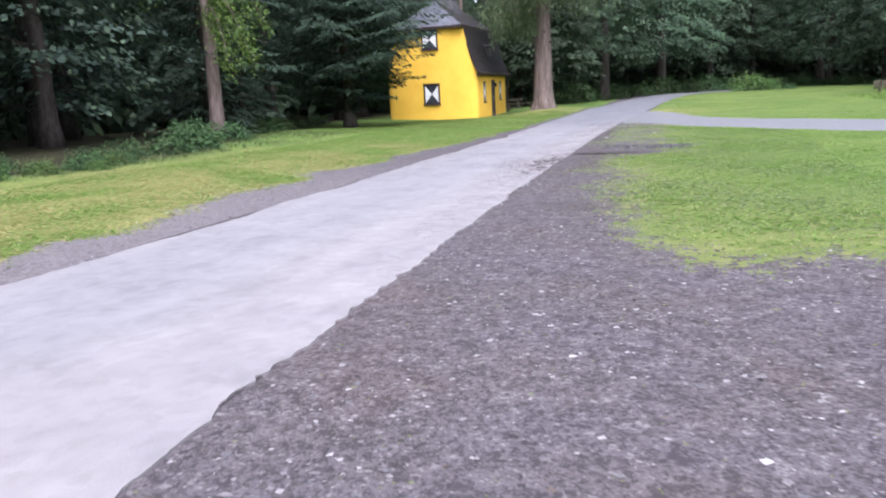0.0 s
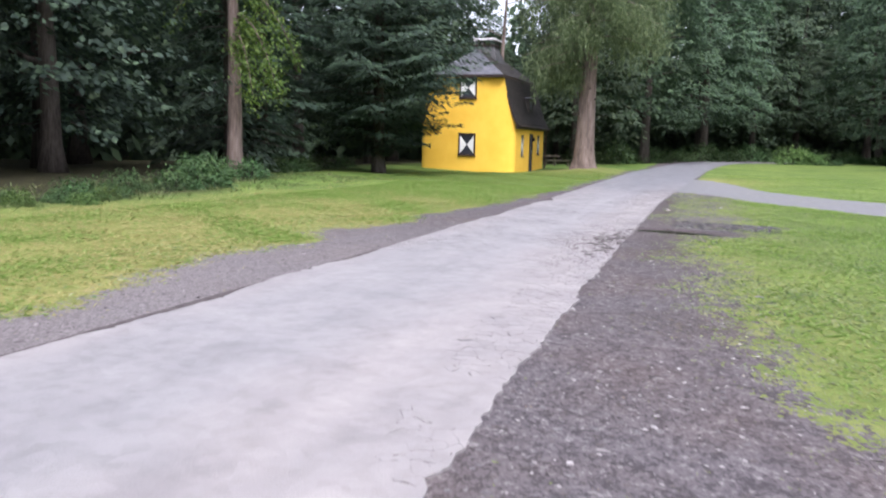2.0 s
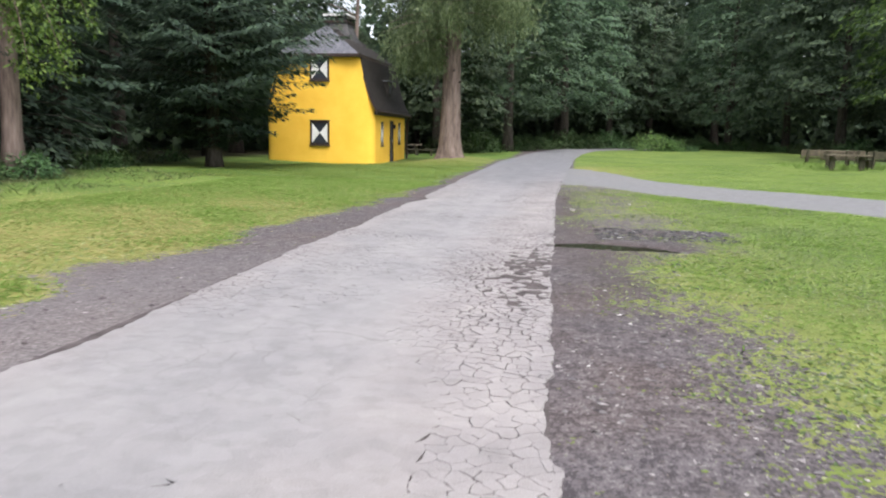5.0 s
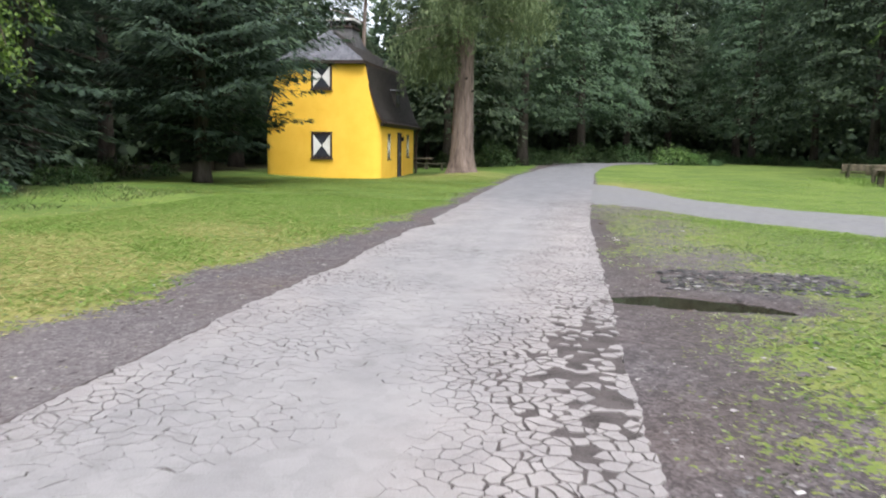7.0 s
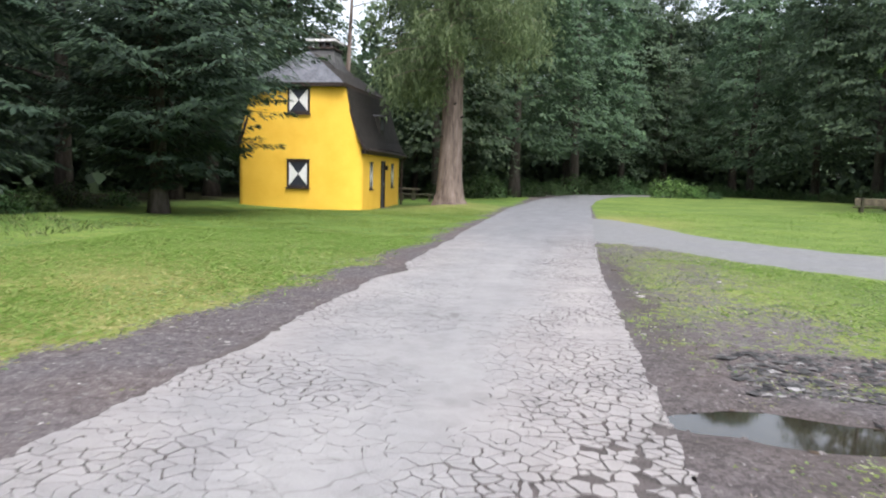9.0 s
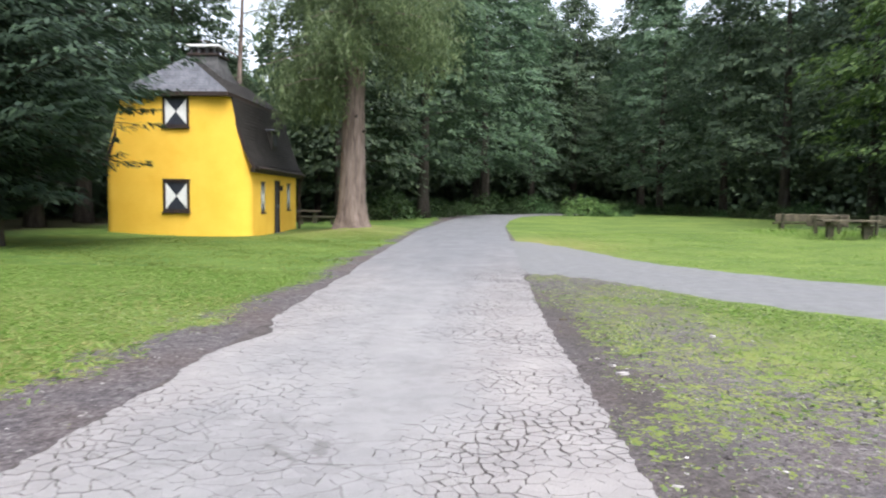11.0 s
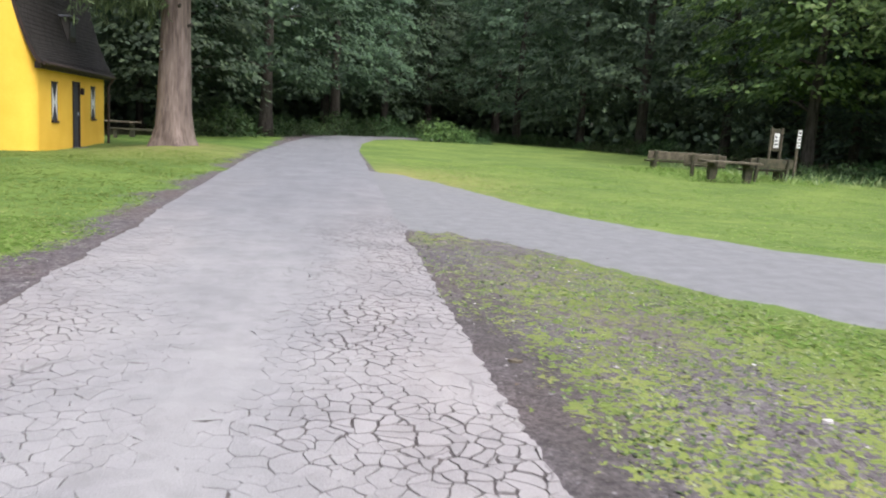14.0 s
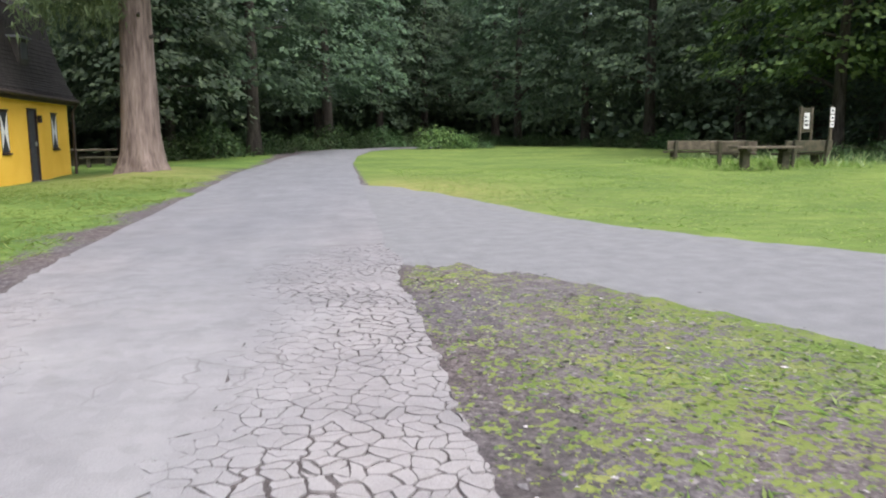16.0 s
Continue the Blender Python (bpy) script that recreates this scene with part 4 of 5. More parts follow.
part("chimney_cap", boxed(-0.74, 0.74, -0.74, 0.74, 7.86, 7.98, 0.025), "capstone", chim, "pale stone cap")


# ---- trees ----
def trunk_mesh(parent, rng, h, r0, bark, lean=0.0, limbs=7, limb_from=0.25, limb_len=3.5, roots=True, n=12, name="trunk", extra=None):
    v, f = [], []
    pts, rad = [], []
    bend = rng.uniform(0, 6.28)
    for k in range(15):
        t = k / 14
        pts.append((lean * h * t + 0.12 * math.sin(t * 5 + bend) * t * 2, 0.1 * math.sin(t * 4 + bend * 2) * t * 2, -0.3 + (h + 0.3) * t))
        rad.append(r0 * ((1 - t) ** 0.8 * 0.86 + 0.05 + (0.45 * math.exp(-t * h / 0.5) if roots else 0)))
    tube(v, f, pts, rad, n, 0.07, rng)
    for k in range(limbs):
        t = limb_from + (0.9 - limb_from) * k / max(1, limbs - 1)
        i = min(13, int(t * 14))
        p, a = Vector(pts[i]), rng.uniform(0, 6.28)
        ln = limb_len * (1.1 - 0.6 * t) * rng.uniform(0.7, 1.2)
        q = [p + Vector((math.cos(a) * ln * s, math.sin(a) * ln * s, ln * 0.45 * s - 0.25 * ln * s * s)) for s in (0, 0.35, 0.7, 1)]
        tube(v, f, q, [rad[i] * c for c in (0.42, 0.3, 0.18, 0.06)], 6)
    if extra:
        n0 = len(v)
        v, f = v + list(extra[0]), f + [tuple(n0 + k for k in q) for q in extra[1]]
    return link_mesh(name, v, f, bark, parent, smooth=True)


def broad_tree(name, seed, h, r, low, sprays, per, leaf, label, material="beech", bark="bark_dark"):
    rng, g = random.Random(seed), np.random.default_rng(seed)
    ob = thing(name, pose(0, 0, 0), label, "tree", "woodland trees")
    trunk_mesh(ob, rng, h * 0.9, 0.02 * h, bark, limbs=10, limb_len=r * 0.9)
    t = g.uniform(0, 1, sprays) ** 0.9
    z = low + (h - low) * t
    prof = np.interp(t, [0, 0.12, 0.35, 0.65, 0.88, 1], [0.72, 0.95, 1.0, 0.78, 0.42, 0.08])
    a = g.uniform(0, 2 * np.pi, sprays)
    lobes = 1 + 0.2 * np.sin(3 * a + seed + 5 * t) + 0.16 * np.sin(7 * t * 3.1 + 2 * a)
    rad = r * prof * lobes * np.where(g.uniform(0, 1, sprays) < 0.75, g.uniform(0.82, 1.05, sprays), g.uniform(0.3, 0.8, sprays))
    C = np.stack([np.cos(a) * rad, np.sin(a) * rad, z], 1)
    O = np.stack([np.cos(a), np.sin(a), np.zeros(sprays)], 1)
    T = np.stack([-np.sin(a), np.cos(a), np.zeros(sprays)], 1)
    C, O, T = (np.repeat(q, per, 0) for q in (C, O, T))
    n = len(C)
    size = np.repeat(g.uniform(0.55, 1.25, sprays), per)[:, None]
    u, w = g.uniform(-0.7, 1, (n, 1)), g.normal(0, 0.5, (n, 1))
    droop = np.repeat(g.uniform(0.15, 0.55, sprays), per)[:, None]
    P = C + size * (O * u + T * w * (1.1 - 0.5 * u)) + np.array([0, 0, 1]) * (-droop * size * (u + 0.2) ** 2 * np.sign(u + 0.2) + g.normal(0, 0.1, (n, 1)))
    D = O * g.uniform(0.1, 1, (n, 1)) + T * g.normal(0, 0.7, (n, 1)) + np.array([0, 0, -1]) * g.uniform(0.0, 0.6, (n, 1))
    N = np.array([0, 0, 0.85]) + 0.8 * O + g.normal(0, 0.35, (n, 3))
    L = leaf * g.uniform(0.7, 1.3, n)
    leaves("crown", P, D, N, L, L * 0.7, material, ob)
    return ob


def spruce_tree(name, seed, h, r, low, label, whorls=34, material="spruce", density=1.0, flat=0.35, bark="bark_dark", finger=0.3, trunk_r=None, hang=0.0, droop=(0.25, 0.5), skirt=0.75, per=6, ragged=(0.6, 1.12)):
    rng, g = random.Random(seed), np.random.default_rng(seed)
    ob = thing(name, pose(0, 0, 0), label, "tree", "conifers")
    Ps, Ds, Ns, Ls, Ws = [], [], [], [], []
    bv, bf = [], []
    for k in range(whorls):
        t = k / whorls
        z = low + (h - low) * t ** 1.1
        ln0 = r * (1 - t) ** 0.75 * (skirt + (1 - skirt) * min(1, t * 6))
        for q in range(per):
            a = rng.uniform(0, 6.283)
            ln = ln0 * rng.uniform(*ragged)
            o = np.array([math.cos(a), math.sin(a), 0])
            s = np.array([-math.sin(a), math.cos(a), 0])
            rise, dr = rng.uniform(0.02, 0.25), rng.uniform(*droop)
            n = int(ln * 24 * density)
            if n < 3:
                continue
            u = g.uniform(0.04, 1, n) ** 0.85
            zz = rise * ln * u - dr * ln * u ** 2 + 0.16 * ln * np.maximum(0, u - 0.75)
            side = g.choice([-1, 1], n)
            spread = g.uniform(0, flat, n) * ln * (1.15 - u)
            P = np.array([0, 0, z]) + o * (u * ln)[:, None] + s * (side * spread)[:, None]
            P[:, 2] += zz - 0.25 * spread + g.normal(0, 0.03, n)
            Ps.append(P)
            d = o * 0.6 + s * (side * g.uniform(0.2, 0.9, n))[:, None]
            d[:, 2] -= g.uniform(0.05, 0.5, n) + hang
            Ds.append(d)
            Ns.append(np.array([0, 0, 1.0]) + 0.3 * o + g.normal(0, 0.25, (n, 3)))
            L = finger * g.uniform(0.6, 1.4, n)
            Ls.append(L)
            Ws.append(L * g.uniform(0.25, 0.45, n))
            if q < 3:
                tube(bv, bf, [Vector(np.array([0, 0, z]) + o * (c * ln)) + Vector((0, 0, rise * ln * c - dr * ln * c * c)) for c in (0, 0.4, 0.8)], [0.035, 0.022, 0.008], 5)
    leaves("crown", np.concatenate(Ps), np.concatenate(Ds), np.concatenate(Ns), np.concatenate(Ls), np.concatenate(Ws), material, ob)
    trunk_mesh(ob, rng, h, trunk_r or 0.0155 * h, bark, limbs=0, extra=(bv, bf))
    return ob


def larch_tree(seed, at):
    """The old larch: a bare flared trunk below long hanging twigs."""
    rng, g = random.Random(seed), np.random.default_rng(seed)
    ob = thing("larch_tree", pose(*at), "tall old larch with bare grey-brown trunk and hanging twigs", "tree")
    v, f = [], []
    zs = [-0.4, 0.0, 0.25, 0.6, 1.2, 2.2, 3.5, 5, 7, 9, 12, 17, 22, 28]
    rs = [0.92, 0.78, 0.7, 0.64, 0.58, 0.53, 0.49, 0.46, 0.42, 0.38, 0.31, 0.22, 0.12, 0.03]
    n = 22
    for z, r in zip(zs, rs):
        for k in range(n):
            a = 2 * math.pi * k / n
            ridge_ = 1 + 0.13 * math.exp(-max(z, 0) / 0.5) * math.sin(5 * a + 1) + 0.035 * math.sin(9 * a + z * 0.7) + rng.uniform(-0.025, 0.025)
            v.append((0.16 * (z / 10) + r * ridge_ * math.cos(a), r * ridge_ * math.sin(a), z))
    for j in range(len(zs) - 1):
        for k in range(n):
            a, b = j * n + k, j * n + (k + 1) % n
            f.append((a, b, b + n, a + n))
    for ang, z in ((-1.9, 5.3), (-1.2, 4.6), (-0.4, 4.0), (-2.4, 3.1)):
        sv, sf = [], []
        c, s = math.cos(ang), math.sin(ang)
        tube(sv, sf, [(c * 0.3 + 0.08, s * 0.3, z), (c * 0.6 + 0.08, s * 0.6, z + 0.08)], [0.08, 0.045], 8)
        link_mesh("branch_stub", sv, sf, "bark_dark", ob)
    bv, bf = [], []
    Ps, Ds, Ls = [], [], []
    for k in range(130):
        z = 5.9 + 20 * (k / 130) ** 1.1
        a = rng.uniform(2.2, 4.4) if z < 7.6 else rng.uniform(0, 6.283)
        if k % 4 == 0 and z > 7.6:
            a = rng.gauss(-1.57, 0.5)
        ln = (5.8 - 4.0 * k / 130) * (0.6 if k % 4 == 0 else 1.0) * rng.uniform(0.6, 1.15) * (0.68 if z < 10 and math.cos(a) < -0.2 else 1.0)
        o = np.array([math.cos(a), math.sin(a), 0.0])
        pts = [np.array([0.1, 0, z]) + o * ln * c + np.array([0, 0, 0.1 * ln * c - 0.3 * ln * c * c]) for c in (0, 0.33, 0.66, 1)]
        tube(bv, bf, [Vector(q) for q in pts], [0.05, 0.035, 0.02, 0.008], 5)
        m = int(ln * 18)
        for q in range(m):
            c = rng.uniform(0.3, 1.0)
            root = np.array([0.1, 0, z]) + o * ln * c + np.array([rng.gauss(0, 0.3), rng.gauss(0, 0.3), 0.1 * ln * c - 0.3 * ln * c * c])
            drop = rng.uniform(0.5, 2.0) * (1 if z > 7 else 0.8)
            kk = int(drop * 8)
            s = np.linspace(0, 1, kk)[:, None]
            P = root + np.array([rng.gauss(0, 0.2), rng.gauss(0, 0.2), -drop]) * s + g.normal(0, 0.05, (kk, 3))
            Ps.append(P)
            Ds.append(np.array([0, 0, -0.8]) + g.normal(0, 0.55, (kk, 3)))
            Ls.append(g.uniform(0.16, 0.38, kk))
    P, D, L = np.concatenate(Ps), np.concatenate(Ds), np.concatenate(Ls)
    leaves("crown", P, D, g.normal(0, 1, (len(P), 3)), L, L * 0.2, "larch", ob)
    n0 = len(v)
    link_mesh("trunk", v + bv, f + [tuple(n0 + k for k in q) for q in bf], "bark", ob, smooth=True)
    return ob


def shrub(name, seed, r, h, n, leaf, material, label, category="shrub", group="undergrowth"):
    g = np.random.default_rng(seed)
    ob = thing(name, pose(0, 0, 0), label, category, group)
    a, e = g.uniform(0, 6.283, n), np.arcsin(g.uniform(0, 1, n))
    rr = g.uniform(0.55, 1.05, n) * (1 + 0.25 * np.sin(3 * a + seed) * np.cos(4 * e))
    O = np.stack([np.cos(a) * np.cos(e), np.sin(a) * np.cos(e), np.sin(e)], 1)
    P = O * rr[:, None] * np.array([r, r, h])
    D = O * np.array([1, 1, 0.3]) + g.normal(0, 0.5, (n, 3)) - np.array([0, 0, 0.3])
    N = np.array([0, 0, 1.0]) + 0.5 * O + g.normal(0, 0.35, (n, 3))
    L = leaf * g.uniform(0.6, 1.4, n)
    leaves("foliage", P, D, N, L, L * 0.6, material, ob)
    sv, sf = [], []
    rng = random.Random(seed)
    for k in range(7):
        aa, q = rng.uniform(0, 6.28), rng.uniform(0.3, 0.8)
        tube(sv, sf, [(0.1 * math.cos(aa), 0.1 * math.sin(aa), -0.1), (q * r * math.cos(aa), q * r * math.sin(aa), h * 0.8)], [0.02, 0.006], 5)
    link_mesh("stem", sv, sf, "bark_dark", ob)
    return ob


def put(ob, x, y, s=1.0, turn=0.0, sz=None, dz=-0.05):
    k = ob.scale
    m = Matrix.Translation((x, y, ground_z(x, y) + dz)) @ pose(0, 0, 0, 0, 0, turn) @ Matrix.Diagonal((s / k.x, s / k.y, (sz or s) / k.z, 1))
    return copy_thing(ob, m)


def move(ob, x, y, s=1.0, turn=0.0, sz=None, dz=-0.05):
    ob.matrix_basis = Matrix.Translation((x, y, ground_z(x, y) + dz)) @ pose(0, 0, 0, 0, 0, turn) @ Matrix.Diagonal((s, s, sz or s, 1))


larch_tree(3, (-9.5, 49.3, ground_z(-9.5, 49.3)))

beeches = [broad_tree("beech_tree", 21, 22, 5.2, 3.0, 720, 25, 0.3, "dark green broadleaf tree at the edge of the woods"),
           broad_tree("beech_tree", 22, 25, 5.8, 3.8, 760, 25, 0.31, "tall dense broadleaf tree at the edge of the woods"),
           broad_tree("beech_tree", 23, 19, 4.8, 1.8, 680, 25, 0.295, "dark green broadleaf tree at the edge of the woods"),
           # hornbeam leaves take the darker needle colour to carry the deep shade
           broad_tree("hornbeam_tree", 25, 21, 5.0, 1.6, 500, 28, 0.25, "dense small-leaved tree in deep shade", "spruce")]
spruces = [spruce_tree("spruce_tree", 31, 21, 4.6, 1.0, "dark spruce with drooping layered branches"),
           spruce_tree("spruce_tree", 32, 24, 4.0, 1.6, "dark spruce with drooping layered branches")]

hero = spruce_tree("spruce_tree", 33, 20, 7.0, 1.0, "broad dark conifer with layered branches reaching the house", whorls=52, density=2.0, per=9, finger=0.23, flat=0.42, droop=(0.03, 0.2), skirt=0.1, ragged=(0.76, 1.07))
move(hero, -17.1, 36.6)

maple = broad_tree("maple_tree", 24, 18, 5.4, 3.6, 520, 34, 0.3, "lighter green broadleaf tree with low spreading boughs", "maple")
move(maple, 20.5, 58.5)
put(maple, 24.5, 50.5, 0.95, 140)
FOREST = [
    # behind the house and the larch
    (0, -18.5, 62, 0.4, 10), (1, -26, 58, 1.0, 80), (2, -23.5, 64, 1.0, 300), (2, -13.5, 67, 1.0, 150), (1, -8.5, 74, 0.95, 30), (0, -14, 76, 1.1, 200), (2, -22, 71, 0.6, 260), (0, -16.5, 74, 0.62, 80), 
    (1, -4, 88, 1.0, 120), (0, -9.5, 84, 1.05, 320), (2, 1, 102, 1.25, 45), (1, 6, 106, 0.98, 210), (0, -5, 100, 1.2, 100), (0, 14, 108, 1.2, 10),
    # beyond the right lawn
    (0, 13, 93, 1.0, 75), (2, 17, 86, 1.05, 140), (1, 20, 80, 1.0, 20), (0, 24, 74, 1.0, 250), (2, 26.5, 67, 1.05, 310), (1, 29, 61, 1.0, 60), (0, 29, 55, 0.95, 170),
    (2, 31, 48, 1.1, 220), (1, 34, 42, 1.0, 330), (0, 38, 36, 1.0, 90), (2, 42, 29, 1.1, 15),
    # left woods
    (3, -22, 22, 0.9, 40), (3, -24, 16, 1.0, 160), (3, -27, 28, 1.0, 220), (3, -23, 9, 1.0, 300), (3, -30, 20, 1.1, 10), (3, -30, 9, 1.1, 250), (3, -26, 44, 1.0, 100), (3, -24, 1, 1.0, 70),
    # behind the walker: unseen trees, added to close off light from there
    (1, -22, -8, 1.0, 0), (2, -12, -28, 1.2, 180), (1, 36, -10, 1.0, 210), (2, 48, 16, 1.1, 60),
]
used = set()
for k, x, y, s, turn in FOREST:
    if k in used:
        put(beeches[k], x, y, s, turn)
    else:
        used.add(k)
        move(beeches[k], x, y, s, turn)
CONIFERS = [(0, -19.8, 28.6, 0.9, 20), (1, -21.0, 32.5, 1.0, 130), (0, -25.5, 36, 1.05, 250), (1, -24.5, 24, 1.05, 60), (0, -20.5, 11.5, 1.0, 200), (1, -22, 5, 1.0, 300), (1, -24, 50, 1.05, 10), (0, -28, 15, 1.0, 90),
            (1, 27, 70, 1.0, 45), (0, 24.5, 60.5, 0.9, 100), (1, -15.5, 79, 0.9, 200), (0, 33, 52, 1.0, 10)]
used = set()
for k, x, y, s, turn in CONIFERS:
    if k in used:
        put(spruces[k], x, y, s, turn)
    else:
        used.add(k)
        move(spruces[k], x, y, s, turn)

# undergrowth along the woods
bushes = [shrub("bush", 41, 1.3, 1.2, 1500, 0.15, "shrub", "green bramble and nettle thicket"), shrub("bush", 42, 0.9, 0.8, 1000, 0.13, "shrub", "low leafy undergrowth beside the woods"),
          shrub("bush", 43, 1.3, 1.2, 1900, 0.16, "maple", "rounded light green bush at the bend of the lane")]
used = set()
rng = random.Random(9)
spots = []
for k in range(15):
    y = 8 + k * 1.35
    x = float(np.interp(y, [8, 16, 21, 26, 30], [-16.2, -15.2, -15.6, -17.2, -19.5]))
    spots.append((k % 2, x + rng.uniform(-1.2, 0.8), y, float(np.interp(y, [8, 17, 21, 25, 28], [0.45, 0.5, 0.7, 0.85, 0.6])) * rng.uniform(0.75, 1.2)))
for k in range(22):
    x = -13 + k * 1.15
    y = float(np.interp(x, [-13, -6, 0, 12], [67, 80, 96, 100]))
    spots.append((k % 2, x, y + rng.uniform(-1, 1), rng.uniform(0.9, 1.7)))
for k in range(26):
    x = 10 + k * 0.75
    y = float(np.interp(x, [10, 13, 16, 21, 26, 30], [95, 90, 82, 73, 62, 54]))
    spots.append((1 - k % 2, x, y + rng.uniform(-1, 1), rng.uniform(0.6, 1.3)))
for k in range(16):
    y = 8.5 + k * 0.85
    spots.append((1, float(np.interp(y, [8, 16, 21], [-15.7, -14.8, -15.1])) + rng.uniform(-1.6, 0.3), y, rng.uniform(0.32, 0.55)))
spots += [(1, -18.4, 29.6, 0.75), (0, -18.9, 31.6, 0.6), (1, -19.3, 33.4, 0.8), (1, -20.6, 35.2, 0.8), (0, -21.8, 38.5, 0.8), (1, -21.4, 41, 0.9), (2, -14.6, 14.2, 0.3), (2, -14.1, 15.4, 0.26), (2, -14.9, 12.9, 0.34), (2, -14.7, 16.6, 0.3), (2, -14.4, 11.6, 0.28), (2, 4.4, 83.5, 1.4), (2, 6.2, 83, 1.0), (1, 8.0, 82.5, 0.8), (1, 17.6, 54, 0.9), (1, 19, 53, 1.1), (0, 21, 53.5, 0.9)]
for k, x, y, s in spots:
    if k in used:
        put(bushes[k], x, y, s, rng.uniform(0, 360))
    else:
        used.add(k)
        move(bushes[k], x, y, s, 0)

# woods further back, too many to count; behind the walker unseen, added against stray light
g = np.random.default_rng(88)
n = 80000
u = g.uniform(0, 1, n)
RING = np.array([(-34, -30), (-36, 5), (-34, 30), (-33, 52), (-27, 66), (-20, 82), (-8, 104), (8, 116), (26, 104), (36, 84), (44, 62), (50, 40), (56, 15), (52, -20), (20, -44), (-15, -44), (-34, -30)], float)
seg = np.linalg.norm(np.diff(RING, axis=0), axis=1)
cum = np.concatenate([[0], np.cumsum(seg)]) / seg.sum()
bx, by = np.interp(u, cum, RING[:, 0]), np.interp(u, cum, RING[:, 1])
away = unit(np.stack([bx - 2, by - 30, np.zeros(n)], 1))
top = 17 + 4 * np.sin(u * 61) + 3 * np.sin(u * 143 + 1)
top = np.where((by > 48) & (np.abs((bx + 3.6) / (by - 16.5) + 0.35) < 0.06), 11.0, top)
P = np.stack([bx, by, -0.1 + g.uniform(0, 1, n) ** 0.9 * top], 1) + away * g.uniform(0, 7, (n, 1))
lump = np.sin(P[:, 0] * 1.3) * np.sin(P[:, 1] * 1.1) * np.sin(P[:, 2] * 1.2)
P += away * (lump * 1.5)[:, None]
D = -away * g.uniform(0, 1, (n, 1)) + g.normal(0, 0.6, (n, 3)) - np.array([0, 0, 0.3])
L = g.uniform(0.6, 1.2, n)
woods = leaves("far_woods", P, D, np.array([0, 0, 1.0]) - 0.7 * away + g.normal(0, 0.35, (n, 3)), L, L * 0.75, "beech")
n2_ = 46000
u = g.uniform(0, 1, n2_)
bx, by = np.interp(u, cum, RING[:, 0]), np.interp(u, cum, RING[:, 1])
away = unit(np.stack([bx - 2, by - 30, np.zeros(n2_)], 1))
P = np.stack([bx, by, -0.3 + g.uniform(0, 1, n2_) ** 1.2 * np.where((bx > -6) & (by > 30), 24, 12)], 1) + away * g.uniform(8, 14, (n2_, 1))
L = g.uniform(1.3, 2.4, n2_)
tagged(leaves("far_woods", P, g.normal(0, 0.6, (n2_, 3)) - np.array([0, 0, 0.4]), -away + g.normal(0, 0.4, (n2_, 3)), L, L * 0.8, "spruce"), "dark woodland behind the trees", "woods", kind="stuff")
tagged(woods, "dense dark green woodland closing the clearing", "woods", kind="stuff")

# the bare-stemmed tree with a bright drooping bough, and the thick stem beside it
def stem_tree(seed, at, h, r0, label, boughs, bark="bark"):
    rng, g = random.Random(seed), np.random.default_rng(seed)
    ob = thing("pine_tree", pose(at[0], at[1], ground_z(*at) - 0.05), label, "tree", "bare-stemmed trees")
    bv, bf, Ps, Ds = [], [], [], []
    for ang, z, ln, m in boughs:
        o = np.array([math.cos(radians(ang)), math.sin(radians(ang)), 0.0])
        bend = lambda c: np.array([0, 0, z + 0.25 * ln * c - 1.3 * ln * c * c]) + o * ln * c
        tube(bv, bf, [Vector(bend(c)) for c in (0, 0.25, 0.5, 0.75, 1)], [0.06, 0.05, 0.035, 0.02, 0.008], 6)
        c = g.uniform(0.2, 1, m)
        P = np.stack([bend(q) for q in c]) + g.normal(0, 0.22, (m, 3)) * np.array([1, 1, 0.7])
        P[:, 2] -= g.uniform(0, 0.5, m)
        Ps.append(P)
        Ds.append(o * 0.5 + g.normal(0, 0.6, (m, 3)) - np.array([0, 0, 0.7]))
    trunk_mesh(ob, rng, h, r0, bark, lean=0.012, limbs=6, limb_from=0.5, extra=(bv, bf))
    if Ps:
        P, D = np.concatenate(Ps), np.concatenate(Ds)
        L = g.uniform(0.08, 0.16, len(P))
        leaves("crown", P, D, np.array([0, 0, 1.0]) + g.normal(0, 0.5, (len(P), 3)), L, L * 0.6, "bright", ob)
    return ob


stem_tree(51, (-18.0, 26.3), 17, 0.3, "slender pale trunk with a bright green drooping bough", [(-20, 5.6, 2.5, 1300), (-38, 5.0, 2.2, 800), (10, 6.6, 2.4, 800), (-90, 8.4, 2.2, 350), (-60, 9.5, 2.6, 380), (-160, 7.6, 2.2, 260)])
stem_tree(52, (-19.2, 16.5), 17, 0.42, "thick dark trunk standing in shaded undergrowth", [(-80, 7, 2.6, 300), (-20, 8, 2.6, 300), (-120, 6, 2.2, 250)], "bark_dark")
stem_tree(53, (-18.3, 61.0), 17, 0.26, "pale slender trunk behind the house", [(-60, 6, 2.2, 200), (-120, 7, 2.4, 200)])


